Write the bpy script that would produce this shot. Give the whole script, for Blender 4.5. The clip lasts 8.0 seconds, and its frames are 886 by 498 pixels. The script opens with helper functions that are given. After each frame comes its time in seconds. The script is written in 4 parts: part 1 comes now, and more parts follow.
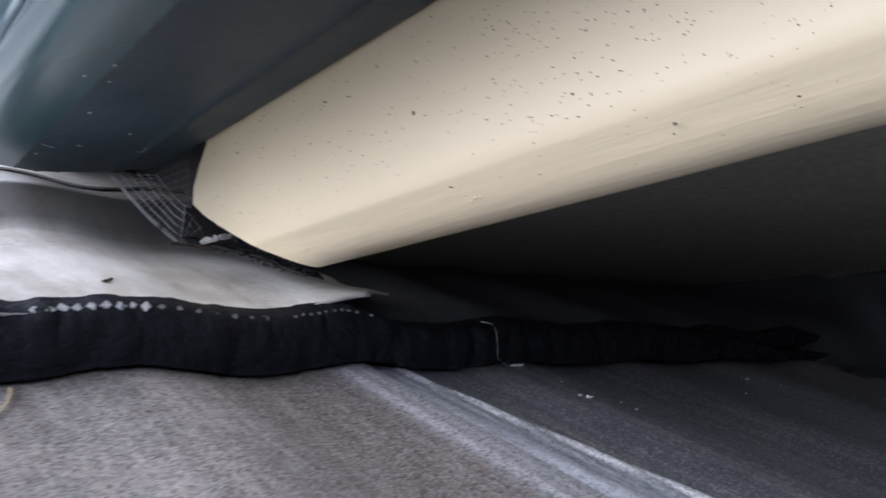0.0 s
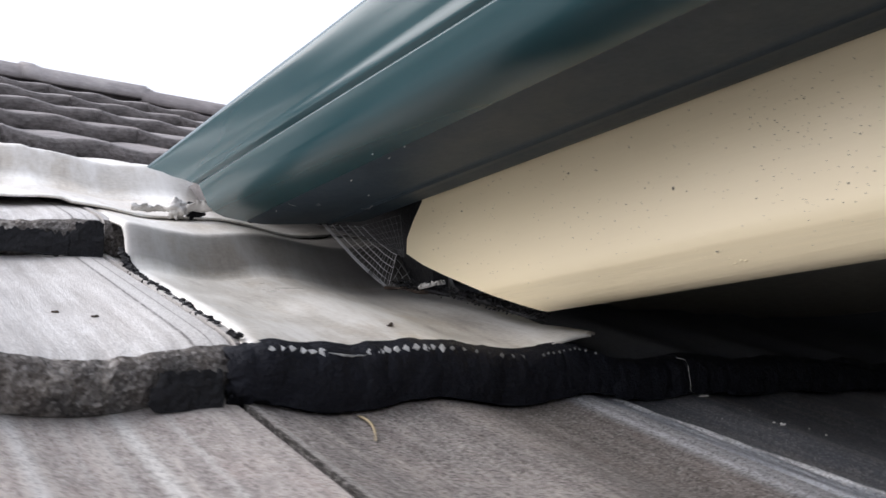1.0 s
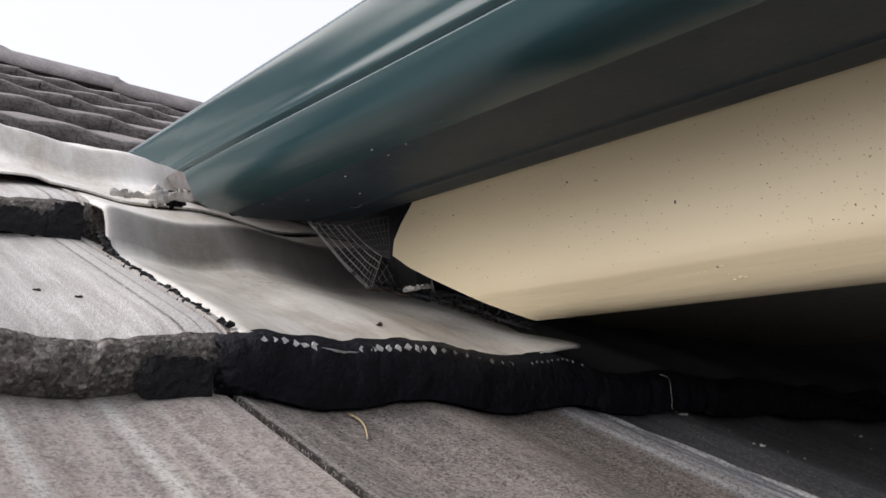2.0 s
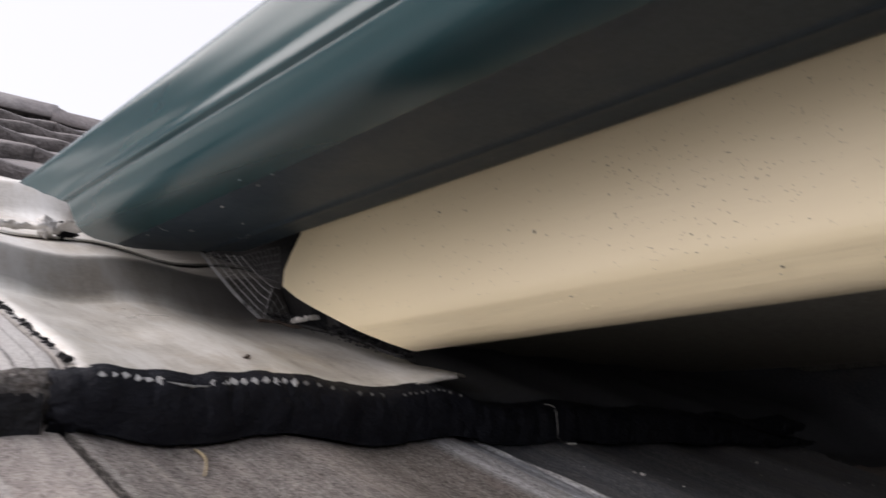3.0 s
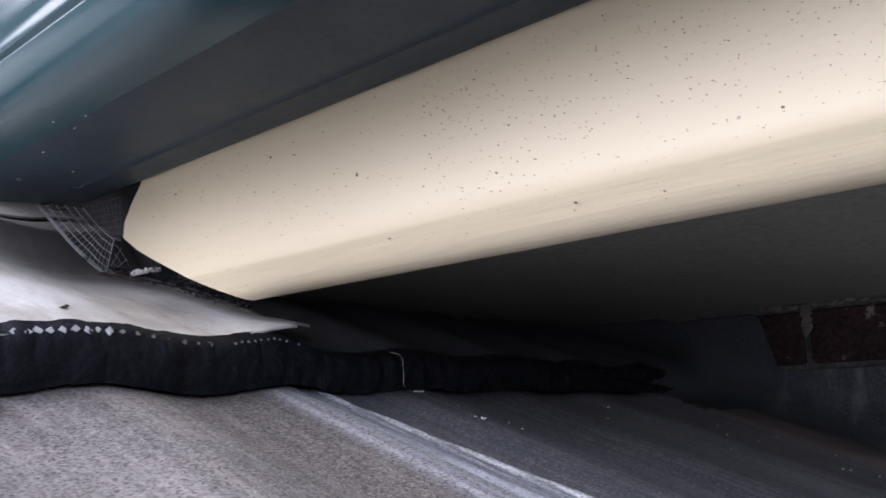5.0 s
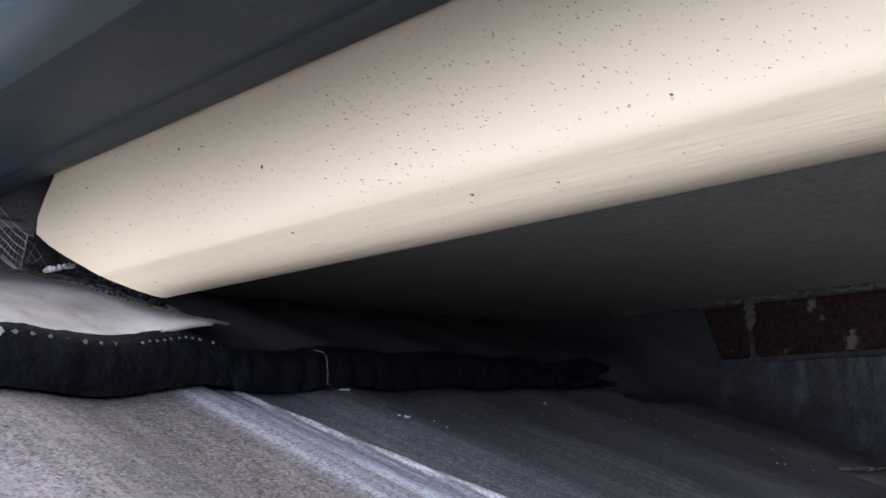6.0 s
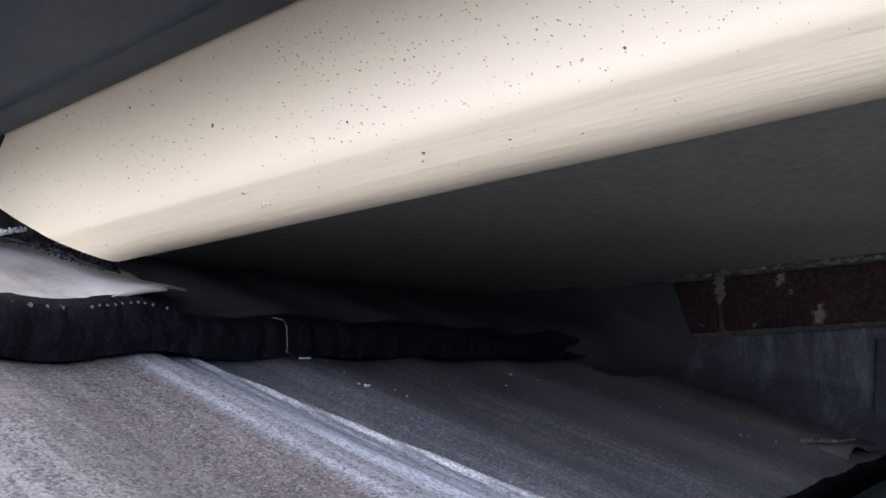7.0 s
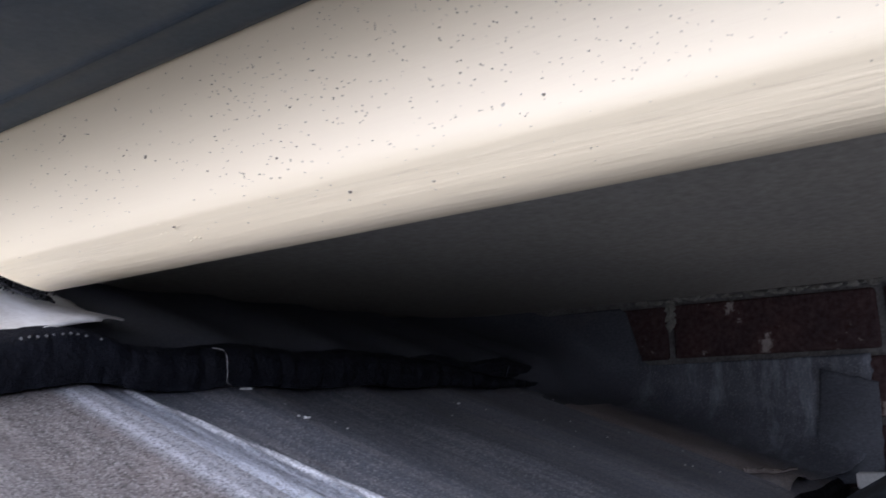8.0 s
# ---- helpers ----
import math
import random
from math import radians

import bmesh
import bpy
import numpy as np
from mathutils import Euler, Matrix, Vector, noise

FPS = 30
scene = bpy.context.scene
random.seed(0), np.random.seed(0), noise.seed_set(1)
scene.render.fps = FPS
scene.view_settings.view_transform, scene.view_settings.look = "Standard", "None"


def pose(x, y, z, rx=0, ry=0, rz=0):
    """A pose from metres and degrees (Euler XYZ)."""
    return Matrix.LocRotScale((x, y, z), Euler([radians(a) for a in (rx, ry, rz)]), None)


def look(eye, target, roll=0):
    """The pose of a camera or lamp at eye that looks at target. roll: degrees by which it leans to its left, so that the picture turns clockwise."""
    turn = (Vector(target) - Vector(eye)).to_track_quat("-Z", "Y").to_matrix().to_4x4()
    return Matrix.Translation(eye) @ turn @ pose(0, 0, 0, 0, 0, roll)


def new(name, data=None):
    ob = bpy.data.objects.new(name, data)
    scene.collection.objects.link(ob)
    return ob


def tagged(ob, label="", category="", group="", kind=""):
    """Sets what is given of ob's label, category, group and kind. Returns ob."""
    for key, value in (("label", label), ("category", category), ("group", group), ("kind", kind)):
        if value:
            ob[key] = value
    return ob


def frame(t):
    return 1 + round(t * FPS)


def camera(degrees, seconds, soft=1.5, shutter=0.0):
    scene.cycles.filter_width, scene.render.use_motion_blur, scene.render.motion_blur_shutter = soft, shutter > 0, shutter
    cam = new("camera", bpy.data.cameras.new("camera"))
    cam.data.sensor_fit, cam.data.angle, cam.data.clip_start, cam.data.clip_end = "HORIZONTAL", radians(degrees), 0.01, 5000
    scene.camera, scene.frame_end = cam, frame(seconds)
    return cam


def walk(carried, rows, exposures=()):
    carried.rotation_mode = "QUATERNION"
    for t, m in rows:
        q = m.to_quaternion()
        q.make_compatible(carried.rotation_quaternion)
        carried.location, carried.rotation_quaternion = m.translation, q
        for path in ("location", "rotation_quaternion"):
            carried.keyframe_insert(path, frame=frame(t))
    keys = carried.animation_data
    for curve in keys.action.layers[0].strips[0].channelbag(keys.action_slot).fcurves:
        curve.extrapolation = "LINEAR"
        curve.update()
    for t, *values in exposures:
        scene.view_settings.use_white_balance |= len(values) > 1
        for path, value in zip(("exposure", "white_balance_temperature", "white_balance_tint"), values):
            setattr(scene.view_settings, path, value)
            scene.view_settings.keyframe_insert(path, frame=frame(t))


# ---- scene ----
cam = camera(56.57, 8.0, soft=1.5, shutter=0.5)
# seconds, x, y, z in metres, and the turn in degrees
PATH = [
    (0.0, 0.0000, -0.0000, 0.1950, 99.117, 2.066, -38.636),
    (0.3, -0.0359, -0.0086, 0.1903, 99.641, 1.345, -37.931),
    (0.5, -0.0532, -0.0126, 0.1934, 100.221, 1.305, -36.592),
    (0.7, -0.0985, -0.0059, 0.1931, 100.733, 1.226, -35.193),
    (1.0, -0.1901, 0.0195, 0.2037, 100.865, 1.964, -37.173),
    (1.2, -0.2053, 0.0478, 0.2081, 99.911, 3.036, -40.475),
    (2.5, -0.1990, 0.0329, 0.1900, 103.015, -1.996, -39.925),
    (2.8, -0.1707, 0.0074, 0.1990, 103.830, -0.853, -41.548),
    (3.0, -0.1487, -0.0014, 0.1986, 103.818, 0.069, -42.898),
    (3.5, -0.1199, -0.0204, 0.1891, 100.005, 1.634, -44.677),
    (4.0, -0.1130, -0.0274, 0.1847, 99.095, 1.565, -45.888),
    (4.5, -0.1056, -0.0305, 0.1793, 101.072, 0.857, -46.927),
    (4.7, -0.1045, -0.0350, 0.1812, 101.325, 1.126, -47.601),
    (5.8, -0.0638, -0.0561, 0.1855, 101.076, 2.282, -49.957),
    (6.0, -0.0578, -0.0613, 0.1851, 100.977, 2.292, -50.372),
    (6.5, -0.0421, -0.0655, 0.1830, 100.083, 2.348, -51.245),
    (7.0, -0.0373, -0.0648, 0.1786, 99.312, 1.966, -51.771),
    (7.5, -0.0317, -0.0671, 0.1834, 99.563, 1.637, -52.684),
    (8.0, -0.0250, -0.0824, 0.1886, 100.528, 1.807, -54.042),
]
walk(cam, [(t, pose(x, y, z, rx, ry, rz)) for t, x, y, z, rx, ry, rz in PATH],
     exposures=[(0.0, 0.95, 5550, 17), (0.6, 1.0, 5500, 17), (1.0, 0.7, 6100, 14), (2.5, 0.38, 6450, 15), (3.0, 0.38, 6450, 17), (3.5, 0.75, 5950, 18), (4.0, 1.05, 5650, 19), (4.5, 1.08, 5600, 20), (6.0, 1.12, 5450, 21), (8.0, 1.22, 5350, 21)])

# ---- light: a bright overcast sky and a wide soft sun ----
SUN_ELEV, SUN_AZ = 30.0, 303.0     # degrees; azimuth the light comes from, counted from +y clockwise
world = bpy.data.worlds.new("sky")
scene.world = world
world.use_nodes = True
wn, wl = world.node_tree.nodes, world.node_tree.links
sky = wn.new("ShaderNodeTexSky")
sky.sky_type, sky.sun_disc = "NISHITA", False
sky.sun_elevation, sky.sun_rotation = radians(SUN_ELEV), radians(SUN_AZ)
sky.dust_density, sky.air_density = 4.0, 1.0
gain = wn.new("ShaderNodeMix")
gain.data_type, gain.blend_type = "RGBA", "MULTIPLY"
gain.inputs[0].default_value = 1.0
wl.new(sky.outputs[0], gain.inputs[6])
gain.inputs[7].default_value = (0.10, 0.10, 0.10, 1)
cloud = wn.new("ShaderNodeMix")
cloud.data_type = "RGBA"
cloud.inputs[0].default_value = 0.7
wl.new(gain.outputs[2], cloud.inputs[6])
cloud.inputs[7].default_value = (0.97, 0.98, 1.0, 1)
wl.new(cloud.outputs[2], wn["Background"].inputs[0])
wn["Background"].inputs[1].default_value = 1.0
sun = new("sun", bpy.data.lights.new("sun", "SUN"))
sun.data.energy, sun.data.angle, sun.data.color = 2.6, radians(65), (1.0, 0.96, 0.9)
az = radians(SUN_AZ)
sun_from = Vector((math.sin(az) * math.cos(radians(SUN_ELEV)), math.cos(az) * math.cos(radians(SUN_ELEV)), math.sin(radians(SUN_ELEV))))
sun.matrix_world = look(sun_from * 20, (0, 0, 0))


# ---- materials ----
def mat(name, a, b, scale=20.0, rough=(0.6, 0.85), metal=0.0, bump=0.3, bump_scale=400.0, fine=250.0, stretch=(1, 1, 1),
        third=None, third_scale=6.0, third_range=(0.5, 0.7), spec=0.5, dist=0.002, space="Object", rand=0.0, coat=0.0, amp=(0.28, 0.12),
        pores=None, pore_scale=600.0, fleck=0.5, strips=(), streaks=None, shade_tint=False, lean=0.0, wear=(0.36, 0.56), streak_scale=(85, 4, 4), grit=0.0, grit_scale=520.0, clump=(4.0, 0.6)):
    """Two-scale coloured noise with a third tone in patches, rough variation and fine relief."""
    m = bpy.data.materials.new(name)
    m.use_nodes = True
    n, l = m.node_tree.nodes, m.node_tree.links
    bs = n["Principled BSDF"]
    tc = n.new("ShaderNodeTexCoord")
    mp = n.new("ShaderNodeMapping")
    mp.inputs["Scale"].default_value = stretch
    l.new(tc.outputs[space], mp.inputs[0])

    def tex(s, detail=6.0, rough_=0.6):
        t = n.new("ShaderNodeTexNoise")
        t.inputs["Scale"].default_value, t.inputs["Detail"].default_value, t.inputs["Roughness"].default_value = s, detail, rough_
        l.new(mp.outputs[0], t.inputs[0])
        return t

    def ramp(src, lo, hi):
        r = n.new("ShaderNodeMapRange")
        r.inputs[1].default_value, r.inputs[2].default_value = lo, hi
        l.new(src, r.inputs[0])
        return r.outputs[0]

    def mix(fac, c1, c2, kind="MIX"):
        x = n.new("ShaderNodeMix")
        x.data_type, x.blend_type = "RGBA", kind
        for sock, v in ((x.inputs[0], fac), (x.inputs[6], c1), (x.inputs[7], c2)):
            if isinstance(v, (int, float)):
                sock.default_value = v
            elif isinstance(v, tuple):
                sock.default_value = (*v, 1)
            else:
                l.new(v, sock)
        return x.outputs[2]

    big, small = tex(scale), tex(fine, *clump)
    col = mix(ramp(big.outputs[0], 0.35, 0.65), a, b)
    if third:
        col = mix(ramp(tex(third_scale, 8.0, 0.65).outputs[0], *third_range), col, third)
    col = mix(ramp(small.outputs[0], 0.2, 0.8), mix(amp[0], col, (0, 0, 0)), mix(amp[1], col, (1, 1, 1)))
    if streaks:
        # wear drawn out along the slope
        sm = n.new("ShaderNodeMapping")
        sm.inputs["Scale"].default_value = streak_scale
        l.new(tc.outputs[space], sm.inputs[0])
        st = n.new("ShaderNodeTexNoise")
        st.inputs["Scale"].default_value, st.inputs["Detail"].default_value, st.inputs["Roughness"].default_value = 1.0, 8.0, 0.75
        l.new(sm.outputs[0], st.inputs[0])
        col = mix(ramp(st.outputs[0], 0.47, 0.64), col, streaks)
        col = mix(ramp(st.outputs[0], 0.44, 0.28), col, mix(1.0, col, (0.58, 0.55, 0.53), "MULTIPLY"))
    if strips:
        # worn rolls and edges along the slope, at their place across the tile
        sep = n.new("ShaderNodeSeparateXYZ")
        l.new(tc.outputs["Object"], sep.inputs[0])
        rag = tex(260, 8.0, 0.75)
        slant = n.new("ShaderNodeMath")
        slant.operation = "MULTIPLY_ADD"
        l.new(sep.outputs[1], slant.inputs[0])
        slant.inputs[1].default_value = lean
        l.new(sep.outputs[0], slant.inputs[2])
        for x0, x1, soft, tone, amount in strips:
            up, down = ramp(slant.outputs[0], x0 - soft, x0 + soft), ramp(slant.outputs[0], x1 + soft, x1 - soft)
            mul = n.new("ShaderNodeMath")
            mul.operation = "MULTIPLY"
            l.new(up, mul.inputs[0])
            l.new(down, mul.inputs[1])
            mul2 = n.new("ShaderNodeMath")
            mul2.operation = "MULTIPLY"
            l.new(mul.outputs[0], mul2.inputs[0])
            rg = n.new("ShaderNodeMapRange")
            rg.inputs[1].default_value, rg.inputs[2].default_value, rg.inputs[4].default_value = *wear, amount
            l.new(rag.outputs[0], rg.inputs[0])
            l.new(rg.outputs[0], mul2.inputs[1])
            col = mix(mul2.outputs[0], col, tone)
    if shade_tint:
        # shade painted into the sheet's colour: its steep folds, the pocket below the gutter
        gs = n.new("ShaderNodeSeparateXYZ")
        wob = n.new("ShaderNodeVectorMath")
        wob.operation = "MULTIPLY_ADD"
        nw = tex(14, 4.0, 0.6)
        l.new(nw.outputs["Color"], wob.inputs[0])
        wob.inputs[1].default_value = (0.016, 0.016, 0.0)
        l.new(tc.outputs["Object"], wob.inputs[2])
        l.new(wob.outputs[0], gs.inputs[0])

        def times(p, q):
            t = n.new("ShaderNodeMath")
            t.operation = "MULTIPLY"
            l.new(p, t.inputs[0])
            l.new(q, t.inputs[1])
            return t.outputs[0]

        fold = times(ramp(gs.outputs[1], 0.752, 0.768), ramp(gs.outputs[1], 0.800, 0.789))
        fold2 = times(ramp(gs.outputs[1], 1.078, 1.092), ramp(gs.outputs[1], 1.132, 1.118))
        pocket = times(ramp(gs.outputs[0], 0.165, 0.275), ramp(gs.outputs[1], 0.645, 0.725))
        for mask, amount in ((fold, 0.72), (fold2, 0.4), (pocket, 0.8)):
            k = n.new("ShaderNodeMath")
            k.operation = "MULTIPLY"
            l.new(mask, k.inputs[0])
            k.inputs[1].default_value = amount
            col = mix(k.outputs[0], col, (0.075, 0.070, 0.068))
    if grit:
        # sand grains, each of its own tone
        vo = n.new("ShaderNodeTexVoronoi")
        vo.inputs["Randomness"].default_value = 1.0
        vo.inputs["Scale"].default_value = grit_scale
        l.new(tc.outputs[space], vo.inputs[0])
        gv = n.new("ShaderNodeSeparateColor")
        l.new(vo.outputs["Color"], gv.inputs[0])
        col = mix(ramp(gv.outputs[0], 0.55, 0.0), col, mix(grit, col, (0.02, 0.016, 0.014)))
        col = mix(ramp(gv.outputs[1], 0.70, 1.0), col, mix(grit * 0.6, col, (0.74, 0.70, 0.66)))
    if pores:
        col = mix(ramp(tex(pore_scale, 4.0, 0.65).outputs[0], 0.52, 0.64), col, pores)
        col = mix(ramp(tex(pore_scale * 0.8, 2.0, 0.5).outputs[0], 0.40, 0.28), col, mix(fleck, col, (0.75, 0.72, 0.68)))
    if rand:
        oi = n.new("ShaderNodeObjectInfo")
        col = mix(ramp(oi.outputs["Random"], 0, 1 / rand), col, mix(1.0, col, (0.45, 0.42, 0.42), "MULTIPLY"))
    l.new(col, bs.inputs["Base Color"])
    rr = n.new("ShaderNodeMapRange")
    rr.inputs[1].default_value, rr.inputs[2].default_value = 0.3, 0.7
    rr.inputs[3].default_value, rr.inputs[4].default_value = rough
    l.new(big.outputs[0], rr.inputs[0])
    l.new(rr.outputs[0], bs.inputs["Roughness"])
    bs.inputs["Metallic"].default_value = metal
    bs.inputs["Specular IOR Level"].default_value = spec
    bs.inputs["Coat Weight"].default_value = coat
    if bump:
        bt = tex(bump_scale, *(clump if clump[0] > 5 else (5.0, 0.6)))
        bp = n.new("ShaderNodeBump")
        bp.inputs["Strength"].default_value, bp.inputs["Distance"].default_value = bump, dist
        l.new(bt.outputs[0], bp.inputs["Height"])
        l.new(bp.outputs[0], bs.inputs["Normal"])
    return m


PALE = (0.52, 0.50, 0.48)
def concrete(name, strips, streaks, bright, relief, grit):
    a, b, c = [tuple(bright * q for q in t) for t in ((0.160, 0.117, 0.098), (0.302, 0.243, 0.209), (0.365, 0.276, 0.236))]
    return mat(name, a, b, scale=13, fine=130, clump=(10.0, 0.80), stretch=(1.3, 0.8, 1), bump=relief, dist=0.004, amp=(0.62, 0.34),
               bump_scale=200, third=c, third_scale=17, third_range=(0.47, 0.62), rough=(0.62, 0.85), spec=0.4, grit=grit, grit_scale=680,
               wear=(0.26, 0.50), strips=strips, streaks=streaks, streak_scale=(58, 5, 5))


LIP = ((0.0, 0.0035, 0.001, (0.035, 0.03, 0.026), 1.0), (0.0045, 0.010, 0.001, PALE, 0.6))
M_TILE = concrete("weathered_concrete_tile", (*LIP, (0.235, 0.243, 0.0025, (0.62, 0.60, 0.57), 1.0), (0.179, 0.186, 0.0025, (0.58, 0.56, 0.54), 1.0), (0.262, 0.266, 0.002, PALE, 0.7),
                                              (0.222, 0.225, 0.002, PALE, 0.6), (0.205, 0.208, 0.002, PALE, 0.5), (0.145, 0.149, 0.002, PALE, 0.6)), (0.50, 0.455, 0.42), 1.3, 0.6, 0.45)
M_STAINED = concrete("stained_concrete_tile", (*LIP, (0.175, 0.285, 0.04, (0.105, 0.084, 0.070), 0.5), (0.276, 0.320, 0.005, (0.48, 0.485, 0.51), 0.9), (0.281, 0.289, 0.002, (0.72, 0.72, 0.75), 0.9), (0.296, 0.300, 0.002, (0.62, 0.63, 0.66), 0.8)), (0.52, 0.465, 0.43), 1.06, 1.0, 0.66)
M_PALETILE = mat("bleached_concrete_tile", (0.40, 0.37, 0.345), (0.60, 0.57, 0.545), scale=14, fine=600, stretch=(1.4, 0.6, 1), bump=0.5, amp=(0.30, 0.12),
                 bump_scale=520, third=(0.74, 0.72, 0.70), third_scale=16, third_range=(0.52, 0.66), rough=(0.34, 0.6), spec=0.5, pores=(0.34, 0.31, 0.285), pore_scale=900, fleck=0.2, grit=0.22, grit_scale=600,
                 streaks=(0.68, 0.66, 0.64), strips=((0.286, 0.312, 0.001, (0.64, 0.62, 0.60), 0.9), (0.2835, 0.2858, 0.0006, (0.05, 0.043, 0.04), 1.0), (0.2965, 0.2979, 0.0005, (0.09, 0.078, 0.07), 1.0)))
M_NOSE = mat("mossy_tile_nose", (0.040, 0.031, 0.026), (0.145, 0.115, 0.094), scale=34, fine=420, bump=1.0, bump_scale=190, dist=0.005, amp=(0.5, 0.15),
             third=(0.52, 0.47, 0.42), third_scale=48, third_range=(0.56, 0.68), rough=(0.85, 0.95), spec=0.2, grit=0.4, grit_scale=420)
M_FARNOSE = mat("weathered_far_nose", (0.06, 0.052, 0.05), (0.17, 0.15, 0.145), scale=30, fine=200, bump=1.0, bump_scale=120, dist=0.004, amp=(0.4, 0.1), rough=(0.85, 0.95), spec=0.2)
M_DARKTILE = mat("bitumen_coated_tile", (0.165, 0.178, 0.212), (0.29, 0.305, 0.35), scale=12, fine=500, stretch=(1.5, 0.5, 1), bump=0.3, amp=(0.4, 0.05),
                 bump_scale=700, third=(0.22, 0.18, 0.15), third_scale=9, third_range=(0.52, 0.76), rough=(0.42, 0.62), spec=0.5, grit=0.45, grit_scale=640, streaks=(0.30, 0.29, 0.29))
# blue-black of the deeper tiles, the apron's upper part and its lapped end
M_BLUEBLACK = mat("blue_black", (0.044, 0.048, 0.060), (0.078, 0.084, 0.102), scale=10, fine=400, stretch=(1.5, 0.5, 1), bump=0.5, amp=(0.4, 0.05), bump_scale=600, rough=(0.5, 0.75), spec=0.35,
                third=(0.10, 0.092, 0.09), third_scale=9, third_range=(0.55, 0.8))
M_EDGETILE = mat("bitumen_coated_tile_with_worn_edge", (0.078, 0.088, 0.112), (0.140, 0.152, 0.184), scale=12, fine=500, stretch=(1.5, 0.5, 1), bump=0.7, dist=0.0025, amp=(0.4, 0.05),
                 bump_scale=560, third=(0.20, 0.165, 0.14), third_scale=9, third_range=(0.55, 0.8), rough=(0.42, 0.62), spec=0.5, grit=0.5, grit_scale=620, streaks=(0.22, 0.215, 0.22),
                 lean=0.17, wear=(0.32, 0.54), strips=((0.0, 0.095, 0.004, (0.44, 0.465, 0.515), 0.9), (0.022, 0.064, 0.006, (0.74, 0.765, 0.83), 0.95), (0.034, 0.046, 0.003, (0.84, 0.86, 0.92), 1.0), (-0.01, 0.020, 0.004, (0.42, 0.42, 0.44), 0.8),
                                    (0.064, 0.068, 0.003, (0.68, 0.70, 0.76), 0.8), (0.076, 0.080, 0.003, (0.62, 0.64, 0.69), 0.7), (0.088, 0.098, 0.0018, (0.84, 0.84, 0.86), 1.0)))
M_FARTILE = mat("dark_weathered_tile", (0.21, 0.195, 0.195), (0.36, 0.33, 0.325), scale=12, fine=120, bump=0.6, bump_scale=200, rand=0.5,
                third=(0.46, 0.43, 0.42), third_scale=5, third_range=(0.55, 0.75), rough=(0.8, 0.95), spec=0.25)
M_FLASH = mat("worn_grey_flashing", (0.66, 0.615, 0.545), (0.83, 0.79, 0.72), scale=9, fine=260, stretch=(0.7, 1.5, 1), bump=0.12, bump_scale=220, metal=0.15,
              third=(0.66, 0.575, 0.46), third_scale=12, third_range=(0.50, 0.72), rough=(0.26, 0.46), spec=0.5, shade_tint=True, streaks=(0.86, 0.84, 0.80), streak_scale=(22, 6, 6))
M_BLACK = mat("black_bitumen", (0.0055, 0.006, 0.010), (0.010, 0.011, 0.017), scale=60, fine=500, bump=0.8, bump_scale=230, dist=0.003, rough=(0.40, 0.62), spec=0.1, amp=(0.3, 0.01))
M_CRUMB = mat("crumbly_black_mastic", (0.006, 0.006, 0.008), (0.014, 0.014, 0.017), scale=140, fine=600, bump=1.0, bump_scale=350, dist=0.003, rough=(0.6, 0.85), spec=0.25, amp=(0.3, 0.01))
M_GUTTER = mat("green_gutter_paint", (0.016, 0.054, 0.064), (0.019, 0.060, 0.070), scale=5, fine=200, bump=0.012, bump_scale=25, rough=(0.20, 0.26), spec=0.45, amp=(0.02, 0.0))
# gutter's flat underside: darker and rougher than its front
M_UNDERSIDE = mat("dark_dull_gutter_paint", (0.013, 0.027, 0.042), (0.022, 0.038, 0.054), scale=14, fine=220, bump=0.1, bump_scale=120, rough=(0.42, 0.6), spec=0.28, amp=(0.2, 0.02),
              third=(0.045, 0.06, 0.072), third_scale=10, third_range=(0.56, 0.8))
M_CREAM = mat("cream_fascia_paint", (0.735, 0.635, 0.43), (0.755, 0.655, 0.455), scale=4, fine=160, stretch=(1, 0.12, 1), bump=0.10, bump_scale=160, rough=(0.36, 0.46), amp=(0.02, 0.0),
              third=(0.73, 0.64, 0.47), third_scale=10, third_range=(0.6, 0.85))
M_GRAIN = mat("cream_paint_over_grain", (0.735, 0.635, 0.43), (0.755, 0.655, 0.455), scale=4, fine=380, stretch=(1, 0.035, 1), bump=0.45, bump_scale=520, dist=0.0008, rough=(0.36, 0.46), amp=(0.07, 0.0),
              third=(0.56, 0.46, 0.31), third_scale=620, third_range=(0.58, 0.82))
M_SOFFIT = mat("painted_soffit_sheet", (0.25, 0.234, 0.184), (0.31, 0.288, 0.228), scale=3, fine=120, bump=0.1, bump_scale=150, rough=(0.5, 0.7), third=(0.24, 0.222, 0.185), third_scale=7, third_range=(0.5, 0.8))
M_LEAD = mat("grey_wall_flashing", (0.042, 0.047, 0.060), (0.092, 0.100, 0.120), scale=10, fine=200, stretch=(1, 2.2, 0.45), bump=0.3, bump_scale=80, rough=(0.38, 0.6), amp=(0.35, 0.03),
             third=(0.26, 0.28, 0.31), third_scale=16, third_range=(0.52, 0.74), grit=0.15, strips=((0.905, 1.03, 0.025, (0.33, 0.27, 0.225), 0.85),), wear=(0.3, 0.6))
M_BRICK = mat("old_red_brick", (0.040, 0.015, 0.0145), (0.082, 0.034, 0.029), scale=18, fine=150, bump=0.9, bump_scale=130, dist=0.004, rand=0.4, amp=(0.35, 0.05),
              third=(0.42, 0.36, 0.31), third_scale=34, third_range=(0.60, 0.66), rough=(0.85, 0.95), spec=0.2)
